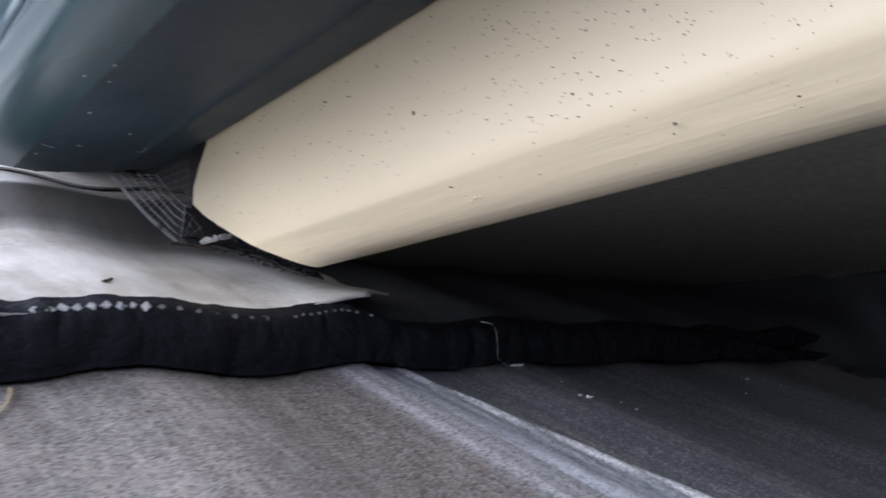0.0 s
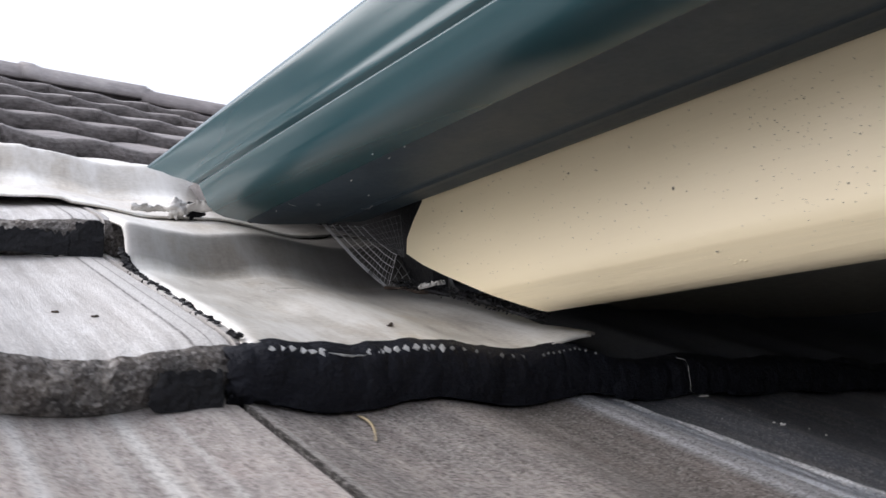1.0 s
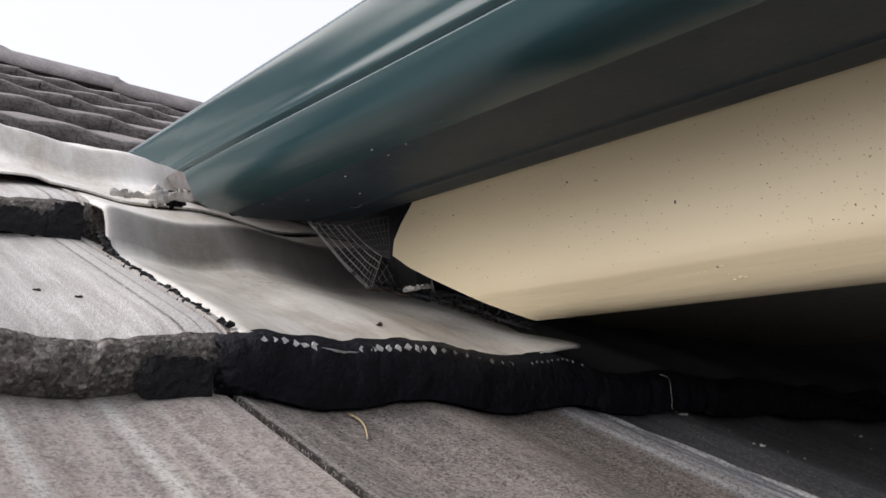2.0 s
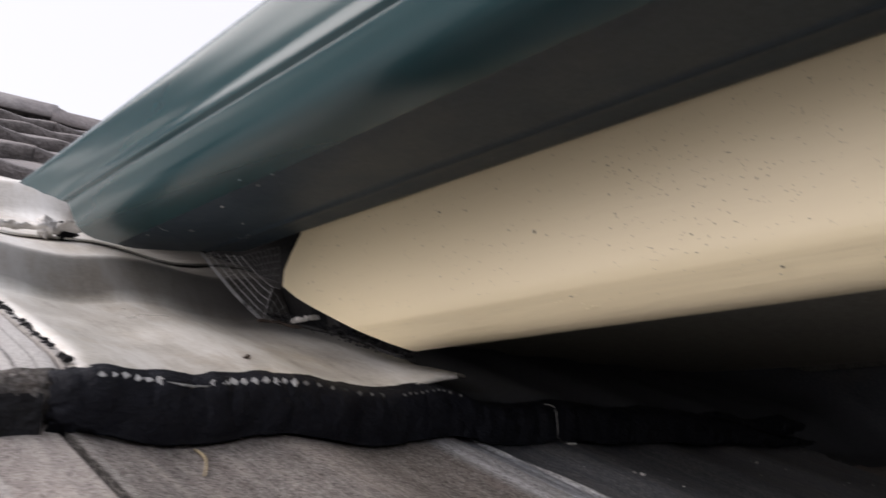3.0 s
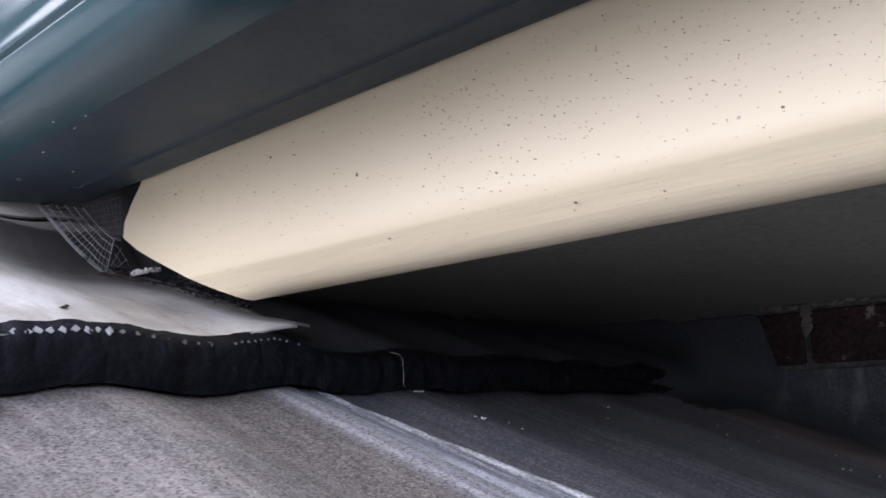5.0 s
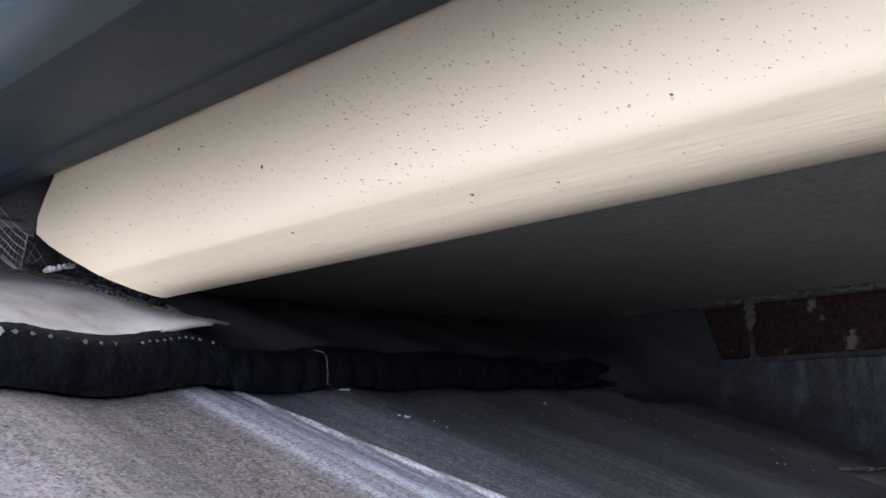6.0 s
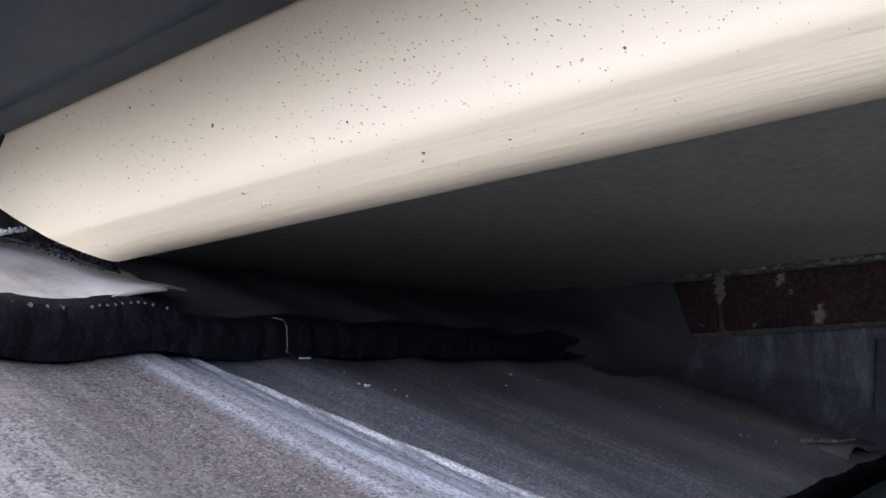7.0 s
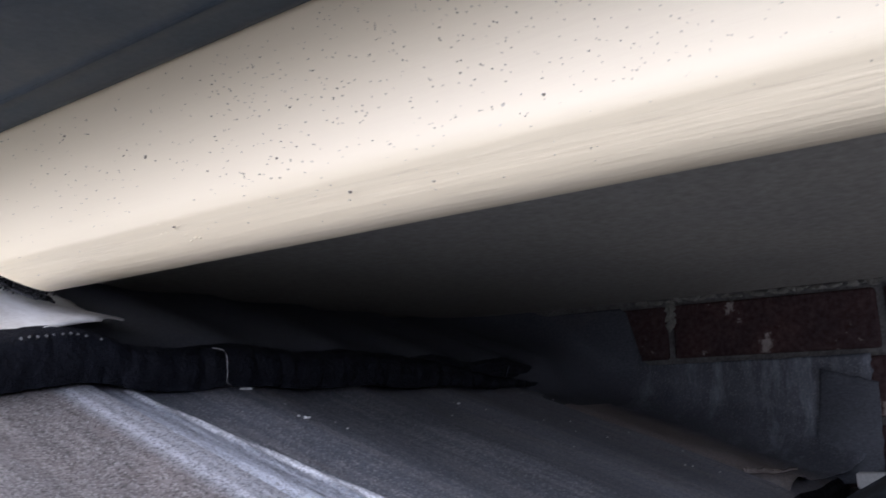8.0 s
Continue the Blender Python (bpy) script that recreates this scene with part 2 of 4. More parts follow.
M_MORTAR = mat("lime_mortar", (0.15, 0.142, 0.115), (0.27, 0.255, 0.20), scale=25, fine=260, bump=0.9, bump_scale=200, dist=0.003, rough=(0.9, 0.95), spec=0.2)
M_OLDMORTAR = mat("dark_mortar", (0.08, 0.074, 0.066), (0.18, 0.168, 0.145), scale=25, fine=260, bump=0.9, bump_scale=200, dist=0.003, rough=(0.9, 0.95), spec=0.2)
M_RUST = mat("torn_rusty_edge", (0.13, 0.10, 0.08), (0.24, 0.19, 0.155), scale=60, fine=300, bump=0.4, bump_scale=150, rough=(0.6, 0.8))
M_WIRE = mat("dull_wire", (0.46, 0.46, 0.48), (0.60, 0.60, 0.62), scale=60, bump=0, rough=(0.4, 0.55), metal=0.5)
M_DARKWIRE = mat("dark_wire", (0.05, 0.048, 0.052), (0.09, 0.086, 0.09), scale=60, bump=0, rough=(0.6, 0.8))
M_GREYMESH = mat("frayed_grey_mesh", (0.16, 0.16, 0.16), (0.24, 0.24, 0.235), scale=80, bump=0.3, rough=(0.5, 0.7))
M_WHITE = mat("frayed_white_mesh", (0.48, 0.48, 0.48), (0.62, 0.62, 0.61), scale=80, bump=0.3, rough=(0.5, 0.7))
M_BOUNCE = mat("bounce_ground", (0.16, 0.155, 0.145), (0.22, 0.21, 0.195), scale=2, fine=30, bump=0.5, bump_scale=60, dist=0.01, rough=(0.85, 0.95), spec=0.3,
               third=(0.13, 0.125, 0.115), third_scale=0.6)
M_RENDER = mat("plain_wall", (0.42, 0.40, 0.36), (0.5, 0.48, 0.44), scale=3, fine=100, bump=0.3, bump_scale=120, rough=(0.8, 0.9))
M_STRAW = mat("dry_straw", (0.50, 0.38, 0.20), (0.62, 0.50, 0.30), scale=60, bump=0.2, rough=(0.6, 0.7))
M_LITTER = mat("brown_leaf_litter", (0.030, 0.020, 0.016), (0.085, 0.058, 0.042), scale=90, fine=400, bump=0.8, bump_scale=300, rough=(0.8, 0.95), spec=0.2, amp=(0.3, 0.03))
M_FOIL = mat("pale_crumpled_sheet", (0.56, 0.54, 0.52), (0.74, 0.72, 0.69), scale=30, fine=300, bump=0.4, bump_scale=150, rough=(0.4, 0.6))
M_SPECK = mat("dark_speck", (0.07, 0.055, 0.04), (0.22, 0.175, 0.12), scale=300, bump=0, rough=(0.8, 0.9))
M_MUD = mat("dried_mud", (0.56, 0.49, 0.37), (0.64, 0.56, 0.43), scale=200, bump=0.2, rough=(0.8, 0.9))
M_CHIP = mat("white_flake", (0.70, 0.69, 0.66), (0.82, 0.81, 0.78), scale=200, bump=0.2, rough=(0.6, 0.8))


# ---- mesh helpers ----
def mesh_ob(name, bm, material, smooth=True):
    bmesh.ops.recalc_face_normals(bm, faces=bm.faces)
    me = bpy.data.meshes.new(name)
    bm.to_mesh(me)
    bm.free()
    me.polygons.foreach_set("use_smooth", [smooth] * len(me.polygons))
    for x in material if isinstance(material, (list, tuple)) else [material]:
        me.materials.append(x)
    return new(name, me)


def part(name, bm, material, parent, label="", smooth=True):
    ob = mesh_ob(name, bm, material, smooth)
    ob.parent = parent
    if label:
        tagged(ob, label)
    return ob


def empty(name, at=(0, 0, 0)):
    ob = new(name)
    ob.location = at
    ob.empty_display_size = 0.05
    return ob


def slab(f, nu, nv, thick, skip=None):
    """A sheet f(u, v) -> Vector on a grid, given a thickness along its own normal. thick: metres or a function of (u, v)."""
    bm = bmesh.new()
    e = 1e-3
    top, low = [], []
    for i in range(nu + 1):
        ta, la = [], []
        for j in range(nv + 1):
            u, v = i / nu, j / nv
            p = Vector(f(u, v))
            du = Vector(f(min(u + e, 1), v)) - Vector(f(max(u - e, 0), v))
            dv = Vector(f(u, min(v + e, 1))) - Vector(f(u, max(v - e, 0)))
            nn = du.cross(dv).normalized()
            ta.append(bm.verts.new(p))
            la.append(bm.verts.new(p - nn * (thick(u, v) if callable(thick) else thick)))
        top.append(ta)
        low.append(la)
    for i in range(nu):
        for j in range(nv):
            bm.faces.new((top[i][j], top[i + 1][j], top[i + 1][j + 1], top[i][j + 1]))
            bm.faces.new((low[i][j], low[i][j + 1], low[i + 1][j + 1], low[i + 1][j]))
    for i in range(nu):
        bm.faces.new((top[i][0], low[i][0], low[i + 1][0], top[i + 1][0]))
        bm.faces.new((top[i][nv], top[i + 1][nv], low[i + 1][nv], low[i][nv]))
    for j in range(nv):
        bm.faces.new((top[0][j], top[0][j + 1], low[0][j + 1], low[0][j]))
        bm.faces.new((top[nu][j], low[nu][j], low[nu][j + 1], top[nu][j + 1]))
    return bm


def box(x0, x1, y0, y1, z0, z1, bevel=0.0):
    bm = bmesh.new()
    bmesh.ops.create_cube(bm, size=1)
    bmesh.ops.scale(bm, vec=(x1 - x0, y1 - y0, z1 - z0), verts=bm.verts)
    bmesh.ops.translate(bm, vec=((x0 + x1) / 2, (y0 + y1) / 2, (z0 + z1) / 2), verts=bm.verts)
    if bevel:
        bmesh.ops.bevel(bm, geom=list(bm.edges), offset=bevel, segments=2, affect="EDGES", profile=0.5)
    return bm


def tube(points, r, n=6, taper=1.0):
    bm = bmesh.new()
    pts = [Vector(p) for p in points]
    rings = []
    for i, p in enumerate(pts):
        d = (pts[min(i + 1, len(pts) - 1)] - pts[max(i - 1, 0)]).normalized()
        a = d.orthogonal().normalized()
        b = d.cross(a)
        rr = r * (1 + (taper - 1) * i / max(len(pts) - 1, 1))
        rings.append([bm.verts.new(p + (a * math.cos(t) + b * math.sin(t)) * rr) for t in (2 * math.pi * k / n for k in range(n))])
    for q, w in zip(rings, rings[1:]):
        for k in range(n):
            bm.faces.new((q[k], q[(k + 1) % n], w[(k + 1) % n], w[k]))
    bm.faces.new(rings[0][::-1])
    bm.faces.new(rings[-1])
    return bm


def lump(at, size, seed, rough=0.5, sub=2):
    """A crumb: a ball pushed about by noise."""
    bm = bmesh.new()
    bmesh.ops.create_icosphere(bm, subdivisions=sub, radius=1)
    for v in bm.verts:
        v.co *= 1 + rough * noise.noise(v.co * 1.7 + Vector((seed * 3.1, seed * 1.7, seed)))
        v.co = Vector((v.co.x * size[0], v.co.y * size[1], v.co.z * size[2])) + Vector(at)
    return bm


def nz(x, y=0.0, z=0.0, s=1.0):
    return noise.noise(Vector((x * s, y * s, z * s)))


# ---- the lower roof's measures ----
GAUGE, RISE, COVER = 0.315, 0.143, 0.310     # course spacing in plan, its rise, and a tile's covering width
NOSE_Y, NOSE_Z, DEPTH, SLOPE = 0.502, 0.207, 0.036, 0.34
JOINT_X = 0.018
WALL_X, SOFFIT_Z = 1.15, 0.3275


def wave(x):
    """The low double roll of a tile across its width."""
    calm = min(max((x - 0.36) / 0.12, 0), 1)
    return 0.0038 * (1 - 0.65 * calm) * math.cos(2 * math.pi * (x - 0.165) / 0.155)


def top_z(k, y):
    """Height of the tiles of course k over y; course 1 has its nose at NOSE_Y."""
    return NOSE_Z + (k - 1) * RISE + DEPTH + SLOPE * (y - NOSE_Y - (k - 1) * GAUGE)


def tile_mesh(seed, rolled, swell=1.0, across=44, ext=0.0, skew=0.0):
    """One tile, x across from 0 to COVER, y up the slope from its nose, z off its own plane."""
    length, nx, ny = 0.333 + 0.045, across, 8
    bm = bmesh.new()

    def h(x):
        roll = 0.0
        if rolled == 1:
            roll = 0.0016 if x < 0.010 else -0.0004 if x < 0.0135 else 0.0
        return swell * 0.0038 * math.cos(2 * math.pi * (x + JOINT_X - 0.165) / 0.155) + roll

    xs = sorted({*[COVER * i / nx for i in range(nx + 1)], 0.004, 0.007, 0.013, 0.0155, 0.021, 0.0235, 0.031, 0.034, *([0.0021 * i for i in range(1, 50)] if rolled == 2 else [])})
    gap = 0.0015 if rolled == 1 else -0.002
    xs = [x + (gap if x == 0 else -gap if x == COVER else 0) for x in xs]
    # rows down the section: underside at the head, top from head to nose, the nose face, the lip's back
    rows = []
    worn = [0.5 + 0.5 * nz(x, seed, 7, 30) + 0.45 * nz(x, seed, 1, 110) for x in xs]
    for y, drop in ((length, 0), (0.30, 0), (0.22, 0), (0.14, 0), (0.07, 0), (0.035, 0.0002), (0.018, 0.0012), (0.008, 0.0030), (0.002, 0.0055)):
        rows.append([(x, y, h(x) - drop * (0.5 + max(0, w))) for x, w in zip(xs, worn)])
    chip = [0.007 * abs(nz(x, seed, 0, 55)) + 0.005 * abs(nz(x, seed, 3, 160)) for x in xs]
    rows.append([(x, -0.001 - c * 0.2, h(x) - 0.0085 - c) for x, c in zip(xs, chip)])
    rows.append([(x, -0.002 + 0.006 * nz(x, seed, 5, 70) + 0.004 * nz(x, seed, 3, 190), h(x) - 0.0185) for x in xs])
    rows.append([(x, -0.001 + 0.005 * nz(x, seed, 9, 90) + 0.003 * nz(x, seed, 4, 210), h(x) - 0.026 + 0.002 * nz(x, seed, 2, 40)) for x in xs])
    rows.append([(x, 0.002, h(x) - 0.0335) for x in xs])
    rows.append([(x, 0.022, h(x) - 0.0335) for x in xs])
    rows.append([(x, 0.030, h(x) - 0.016) for x in xs])
    rows.append([(x, length, h(x) - 0.016) for x in xs])
    if rolled == 2:
        # low ribs of the side lock, drifting across the tile as it was laid
        def rib(x, y):
            q = x + 0.17 * y
            return 0.0020 * math.exp(-((q - 0.046) / 0.007) ** 2) + 0.0020 * math.exp(-((q - 0.092) / 0.003) ** 2) - (0.0012 if 0.054 < q < 0.088 else 0)
        rows = [[(x, y, z + rib(x, y)) for x, y, z in r] for r in rows]
    rows = [[(x, y - ext - skew * (1 - x / COVER) if y < 0.05 else y, z) for x, y, z in r] for r in rows]
    vs = [[bm.verts.new(p) for p in r] for r in rows]
    for a in range(len(vs)):
        b = (a + 1) % len(vs)
        for i in range(len(xs) - 1):
            f = bm.faces.new((vs[a][i], vs[a][i + 1], vs[b][i + 1], vs[b][i]))
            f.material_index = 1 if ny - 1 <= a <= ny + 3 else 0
    for f in (bm.faces.new([r[0] for r in vs]), bm.faces.new([r[-1] for r in vs][::-1])):
        for e in f.edges:
            e.smooth = False
    return bm


def tile_data(name, seed, mats, rolled=1, swell=1.0, across=44, ext=0.0, skew=0.0):
    bm = tile_mesh(seed, rolled, swell, across, ext, skew)
    bmesh.ops.recalc_face_normals(bm, faces=bm.faces)
    me = bpy.data.meshes.new(name)
    bm.to_mesh(me)
    bm.free()
    me.polygons.foreach_set("use_smooth", [len(p.vertices) == 4 and p.material_index == 0 for p in me.polygons])
    for m in mats:
        me.materials.append(m)
    return me


# ---- structure: ground, walls, soffit, roofs ----
def structure(ob, label, category="structure"):
    return tagged(ob, label, category, "", "structure")


GROUND_Z = -2.7
# unseen ground, its tone set to throw light up under the eave
structure(mesh_ob("ground", box(-400, 400, -400, 400, GROUND_Z - 0.3, GROUND_Z), M_BOUNCE, False), "unseen grey ground round the house, made pale to bounce light", "ground")
structure(mesh_ob("wall_lower", box(-4.3, WALL_X - 0.02, 0.45, 0.68, GROUND_Z, 0.03), M_RENDER, False), "plain rendered wall carrying the lower tiled roof", "wall")
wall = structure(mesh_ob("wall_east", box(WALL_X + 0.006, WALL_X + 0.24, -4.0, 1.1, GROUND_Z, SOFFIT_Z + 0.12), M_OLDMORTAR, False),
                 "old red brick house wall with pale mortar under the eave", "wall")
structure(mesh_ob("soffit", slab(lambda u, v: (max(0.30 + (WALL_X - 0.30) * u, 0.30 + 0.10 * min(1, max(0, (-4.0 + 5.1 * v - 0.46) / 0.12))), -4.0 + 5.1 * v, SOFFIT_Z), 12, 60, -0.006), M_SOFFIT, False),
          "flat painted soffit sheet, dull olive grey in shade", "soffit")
# added black panel that blocks light and keeps the gap behind the mesh dark
structure(mesh_ob("wall_return", box(0.330, 0.350, 0.715, 1.60, 0.25, 0.56), M_CRUMB, False), "plain black panel added behind the gutter end to block light", "wall")
structure(mesh_ob("roof_upper", slab(lambda u, v: (0.20 + 4.5 * u, -4.0 + 11 * v, 0.512 + 2.0 * u), 4, 4, 0.03), M_FARTILE, False),
          "upper house roof rising behind the gutter", "roof")

lower_roof = structure(mesh_ob("roof_lower", slab(lambda u, v: (-4.4 + 8.0 * u if v > 0.2 else -4.4 + 5.66 * u, 0.205 + 2.9 * v, 0.055 + 0.454 * 2.9 * v), 1, 8, 0.02), M_CRUMB, False),
                       "low-pitched lower roof of worn concrete tiles running under the eave", "roof")
structure(mesh_ob("roof_back", slab(lambda u, v: (-4.4 + 9.0 * u, 3.14 + 3.0 * v, 1.38 - 1.3 * v), 1, 1, 0.03), M_FARTILE, False), "far slope of the lower roof behind its ridge", "roof")

def smooth(a, b, x):
    t = min(max((x - a) / (b - a), 0), 1)
    return t * t * (3 - 2 * t)


# ---- fascia board with a rounded lower edge ----
FASCIA_X, FASCIA_LOW, FASCIA_TOP = 0.272, 0.272, 0.402


def fascia():
    # front from the hidden top down the face and round the nose; the back beside it at like heights
    front = [(0.0, z) for z in (0.500, 0.450, 0.402, 0.385, 0.370, 0.355, 0.340, 0.326, 0.312, 0.3030)]
    for i in range(1, 15):
        a = math.pi / 2 * i / 14
        round_x, round_z = 0.0250 * (1 - math.cos(a)), 0.3022 - 0.0234 * math.sin(a)
        flat_x, flat_z = 0.0250 * i / 14, 0.3022 - 0.0234 * i / 14
        k = 0.85 * (1 - i / 14)
        front.append((round_x * (1 - k) + flat_x * k, round_z * (1 - k) + flat_z * k))
    back = [(0.034, z) for _, z in front[:-4]] + [(0.034, 0.2856), (0.0332, 0.2828), (0.0316, 0.2806), (0.0290, 0.2792)]

    # its far end is sawn to the roof: upright from the gutter down, then along the slope
    def end_y(z):
        if z > 0.350:
            return 0.681 - 0.028 * smooth(0.368, 0.402, z)
        return 0.497 + (z - 0.272) * 2.35

    bm = bmesh.new()
    n = 60
    rows = []
    for i in range(n + 1):
        r = []
        for dx, z in front + back[::-1]:
            y1 = end_y(z) + 0.003 * nz(z, 0, 0, 90)
            y = -3.5 + 3.0 * (i / 4) if i <= 4 else -0.5 + (y1 + 0.5) * ((i - 4) / (n - 4))
            wob = 0.0008 * nz(y, z, 0, 7)
            # brushed timber grain stands out along the rounded edge
            grain = 0.00025 * nz(y * 0.6, z * 26, 2, 9) if 0.279 < z < 0.304 else 0
            r.append(bm.verts.new((FASCIA_X + dx + wob + grain, y, z + (0.0006 * nz(y, 3, 0, 9) if z < 0.31 else 0))))
        rows.append(r)
    m = len(rows[0])
    for a, b in zip(rows, rows[1:]):
        for j in range(m - 1):
            f = bm.faces.new((a[j], a[j + 1], b[j + 1], b[j]))
            f.material_index = 1 if 11 <= j < 26 else 0
    k = len(front)
    for r in (rows[0], rows[-1]):
        for j in range(k - 1):
            f = bm.faces.new((r[j], r[j + 1], r[m - 2 - j], r[m - 1 - j]))
            f.material_index = 2
            for e in f.edges:
                e.smooth = False
    return bm


board = tagged(mesh_ob("fascia_board", fascia(), (M_CREAM, M_GRAIN, M_CRUMB)), "cream-painted timber fascia board with rounded lower edge, speckled with dirt", "fascia")

# ---- gutter ----
gutter = empty("gutter", (0.18, 0.2, 0.40))
tagged(gutter, "dark green painted metal eaves gutter with rolled front lip", "gutter")


def gutter_body():
    sec = [(0.270, 0.500), (0.270, 0.404), (0.268, 0.4015), (0.262, 0.4008), (0.2475, 0.4002), (0.2362, 0.3998), (0.2350, 0.3980), (0.2338, 0.3997), (0.225, 0.3993), (0.205, 0.3985), (0.185, 0.3977),
           (0.171, 0.3972), (0.162, 0.3975), (0.152, 0.3979), (0.141, 0.3987), (0.131, 0.4002), (0.123, 0.4025), (0.117, 0.4055), (0.1120, 0.4098), (0.1088, 0.4165), (0.1057, 0.4235), (0.1028, 0.4303),
           (0.1026, 0.4315), (0.1062, 0.4322), (0.1062, 0.4352), (0.1018, 0.4356), (0.1012, 0.4380), (0.1010, 0.4420), (0.1008, 0.4455), (0.1003, 0.4475), (0.0993, 0.4510), (0.0984, 0.4550), (0.0976, 0.4600), (0.0966, 0.4655), (0.0956, 0.4710), (0.0948, 0.4765), (0.0944, 0.4805),
           (0.0945, 0.4830), (0.0965, 0.4865), (0.1000, 0.4870), (0.1030, 0.4845)]
    inner = [(x + (0.0016 if x < 0.2 else -0.0016), z + 0.0016) for x, z in sec[::-1]]

    def end_y(z, x):
        return 0.797 - 0.55 * max(0.0, x - 0.185) + max(0.0, z - 0.430) * 2.6 + 0.003 * nz(x, z, 0, 80)

    bm = bmesh.new()
    loop = sec + inner
    rows = []
    ys = [-3.5, -2.0, -1.0, -0.5, -0.2, 0.0, 0.2, 0.4, 0.55, 0.62, 0.68, 0.72, 0.80, 1.0]
    for y in ys:
        r = []
        for x, z in loop:
            yy = y if y < 0.8 else (0.735 + (end_y(z, x) - 0.735) * (0.5 if y == 0.80 else 1.0))
            wob = 0.0009 * nz(yy, x * 4, z * 4, 6)
            r.append(bm.verts.new((x + wob, yy, z + 0.0010 * nz(yy, 8, x * 6, 5))))
        rows.append(r)
    n = len(loop)
    for a, b in zip(rows, rows[1:]):
        for j in range(n):
            f = bm.faces.new((a[j], a[(j + 1) % n], b[(j + 1) % n], b[j]))
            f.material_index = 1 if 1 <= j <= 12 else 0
    return bm


body = part("trough", gutter_body(), (M_GUTTER, M_UNDERSIDE), gutter, "glossy dark green painted steel")
body.matrix_parent_inverse = gutter.matrix_basis.inverted()


def adopt(ob, parent):
    """Keeps a part where its own numbers put it."""
    ob.parent = parent
    ob.matrix_parent_inverse = parent.matrix_basis.inverted()
    return ob


def stop_end():
    # the sawn stop-end plate, seen through the cut
    bm = bmesh.new()
    prof = [(0.2655, 0.485), (0.2655, 0.405), (0.245, 0.4035), (0.185, 0.4025), (0.150, 0.4025), (0.128, 0.4045), (0.1165, 0.4110), (0.1085, 0.4270), (0.1045, 0.4450), (0.1025, 0.4700), (0.1020, 0.4820)]
    a = [bm.verts.new((x, 0.735 + max(0, z - 0.436) * 2.5, z)) for x, z in prof]
    b = [bm.verts.new((x, 0.7335 + max(0, z - 0.436) * 2.5, z)) for x, z in prof]
    bm.faces.new(a)
    bm.faces.new(b[::-1])
    for i in range(len(a)):
        j = (i + 1) % len(a)
        bm.faces.new((a[i], b[i], b[j], a[j]))
    return bm


adopt(mesh_ob("stop_end", stop_end(), M_GUTTER, False), gutter)

# ---- lower flashing sheet: dressed over two courses, with a black rolled front ----
FX0, FX1 = 0.026, 0.352


def dressed_z(x, y):
    """Height of the sheet over the tiles: it slides up each step instead of following it sharply."""
    s1 = smooth(0.745, 0.788, y)
    s2 = smooth(1.055, 1.120, y)
    z = top_z(1, y) * (1 - s1) + (top_z(2, y) * (1 - s2) + top_z(3, y) * s2) * s1
    z += 0.006 * smooth(1.085, 1.115, y) * (1 - smooth(1.13, 1.22, y))
    return z + 0.0045 + wave(x) * 0.8 + 0.0022 * nz(x, y, 0, 9) + 0.0012 * nz(x, y, 4, 24)


flash = empty("flashing_sheet", (0.18, 0.6, 0.26))
tagged(flash, "worn whitish-grey flashing sheet dressed over the tile steps", "flashing")


def sheet_low(u, v):
    y = 0.500 + v * 0.52
    right = FX1 + 0.05 * v + 0.020 * smooth(0, 0.08, v) + 0.008 * nz(y, 7, 0, 25) + 0.005 * nz(y, 7, 0, 90) - 0.020 * (1 - smooth(0.0, 0.045, v)) + 0.004 * nz(y, 7, 0, 260) * (1 - smooth(0.1, 0.3, v))
    x = FX0 + 0.004 * nz(y, 1, 0, 40) + u * (right - FX0)
    z = dressed_z(x, y) - 0.004 * (1 - smooth(0, 0.02, u))
    # the loose corner curls up
    z += 0.013 * smooth(0.25, 0.352, x) * (1 - smooth(0.50, 0.60, y))
    front = 0.0035 * nz(x, 2, 0, 30) * (1 - smooth(0, 0.05, v))
    return x, y + front, z


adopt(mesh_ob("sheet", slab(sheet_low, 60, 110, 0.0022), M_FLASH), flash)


HEM = 1.050


def hem(u, v):
    # black drape over the tile noses: down from the fold, out a little and under
    x = 0.010 + u * HEM
    c = smooth(0.26, 0.36, x)
    fade = smooth(0.30, 0.36, x)
    z_hi = dressed_z(x, 0.503) + 0.0012 + 0.0015 * nz(x, 5, 0, 45) + 0.004 * smooth(0.25, 0.33, x) - 0.012 * fade - 0.007 * (1 - smooth(0.012, 0.050, x))
    z_lo = NOSE_Z - 0.0005 + wave(x) * 1.1 + 0.0012 * nz(x, 8, 0, 35) + 0.0009 * nz(x, 8, 0, 150)
    z_hi -= (z_hi - z_lo - 0.002) * smooth(0.68, 1.0, x)
    a = v
    bulge = 0.0055 * math.sin(math.pi * min(1, a * 1.05)) + 0.0026 * nz(x, a * 0.03, 2, 60) + 0.0016 * nz(x, a * 0.02, 4, 170) + 0.0035 * fade * nz(x, a * 0.012, 6, 75)
    z = z_hi + (z_lo - z_hi) * a
    y = 0.4975 - bulge - 0.002 * a + (0.010 * (1 - smooth(0, 0.22, a)))
    x += (0.007 * nz(a, 3, 0, 7) + 0.004 * nz(a, 9, 0, 21)) * (1 - smooth(0, 0.03, u))
    y += 0.006 * (1 - smooth(0, 0.012, u))
    return x, y, z


adopt(mesh_ob("rolled_hem", slab(hem, 420, 16, 0.004), M_BLACK), flash)
tagged(flash.children[-1], "black bitumen rolled front edge")
random.seed(4)
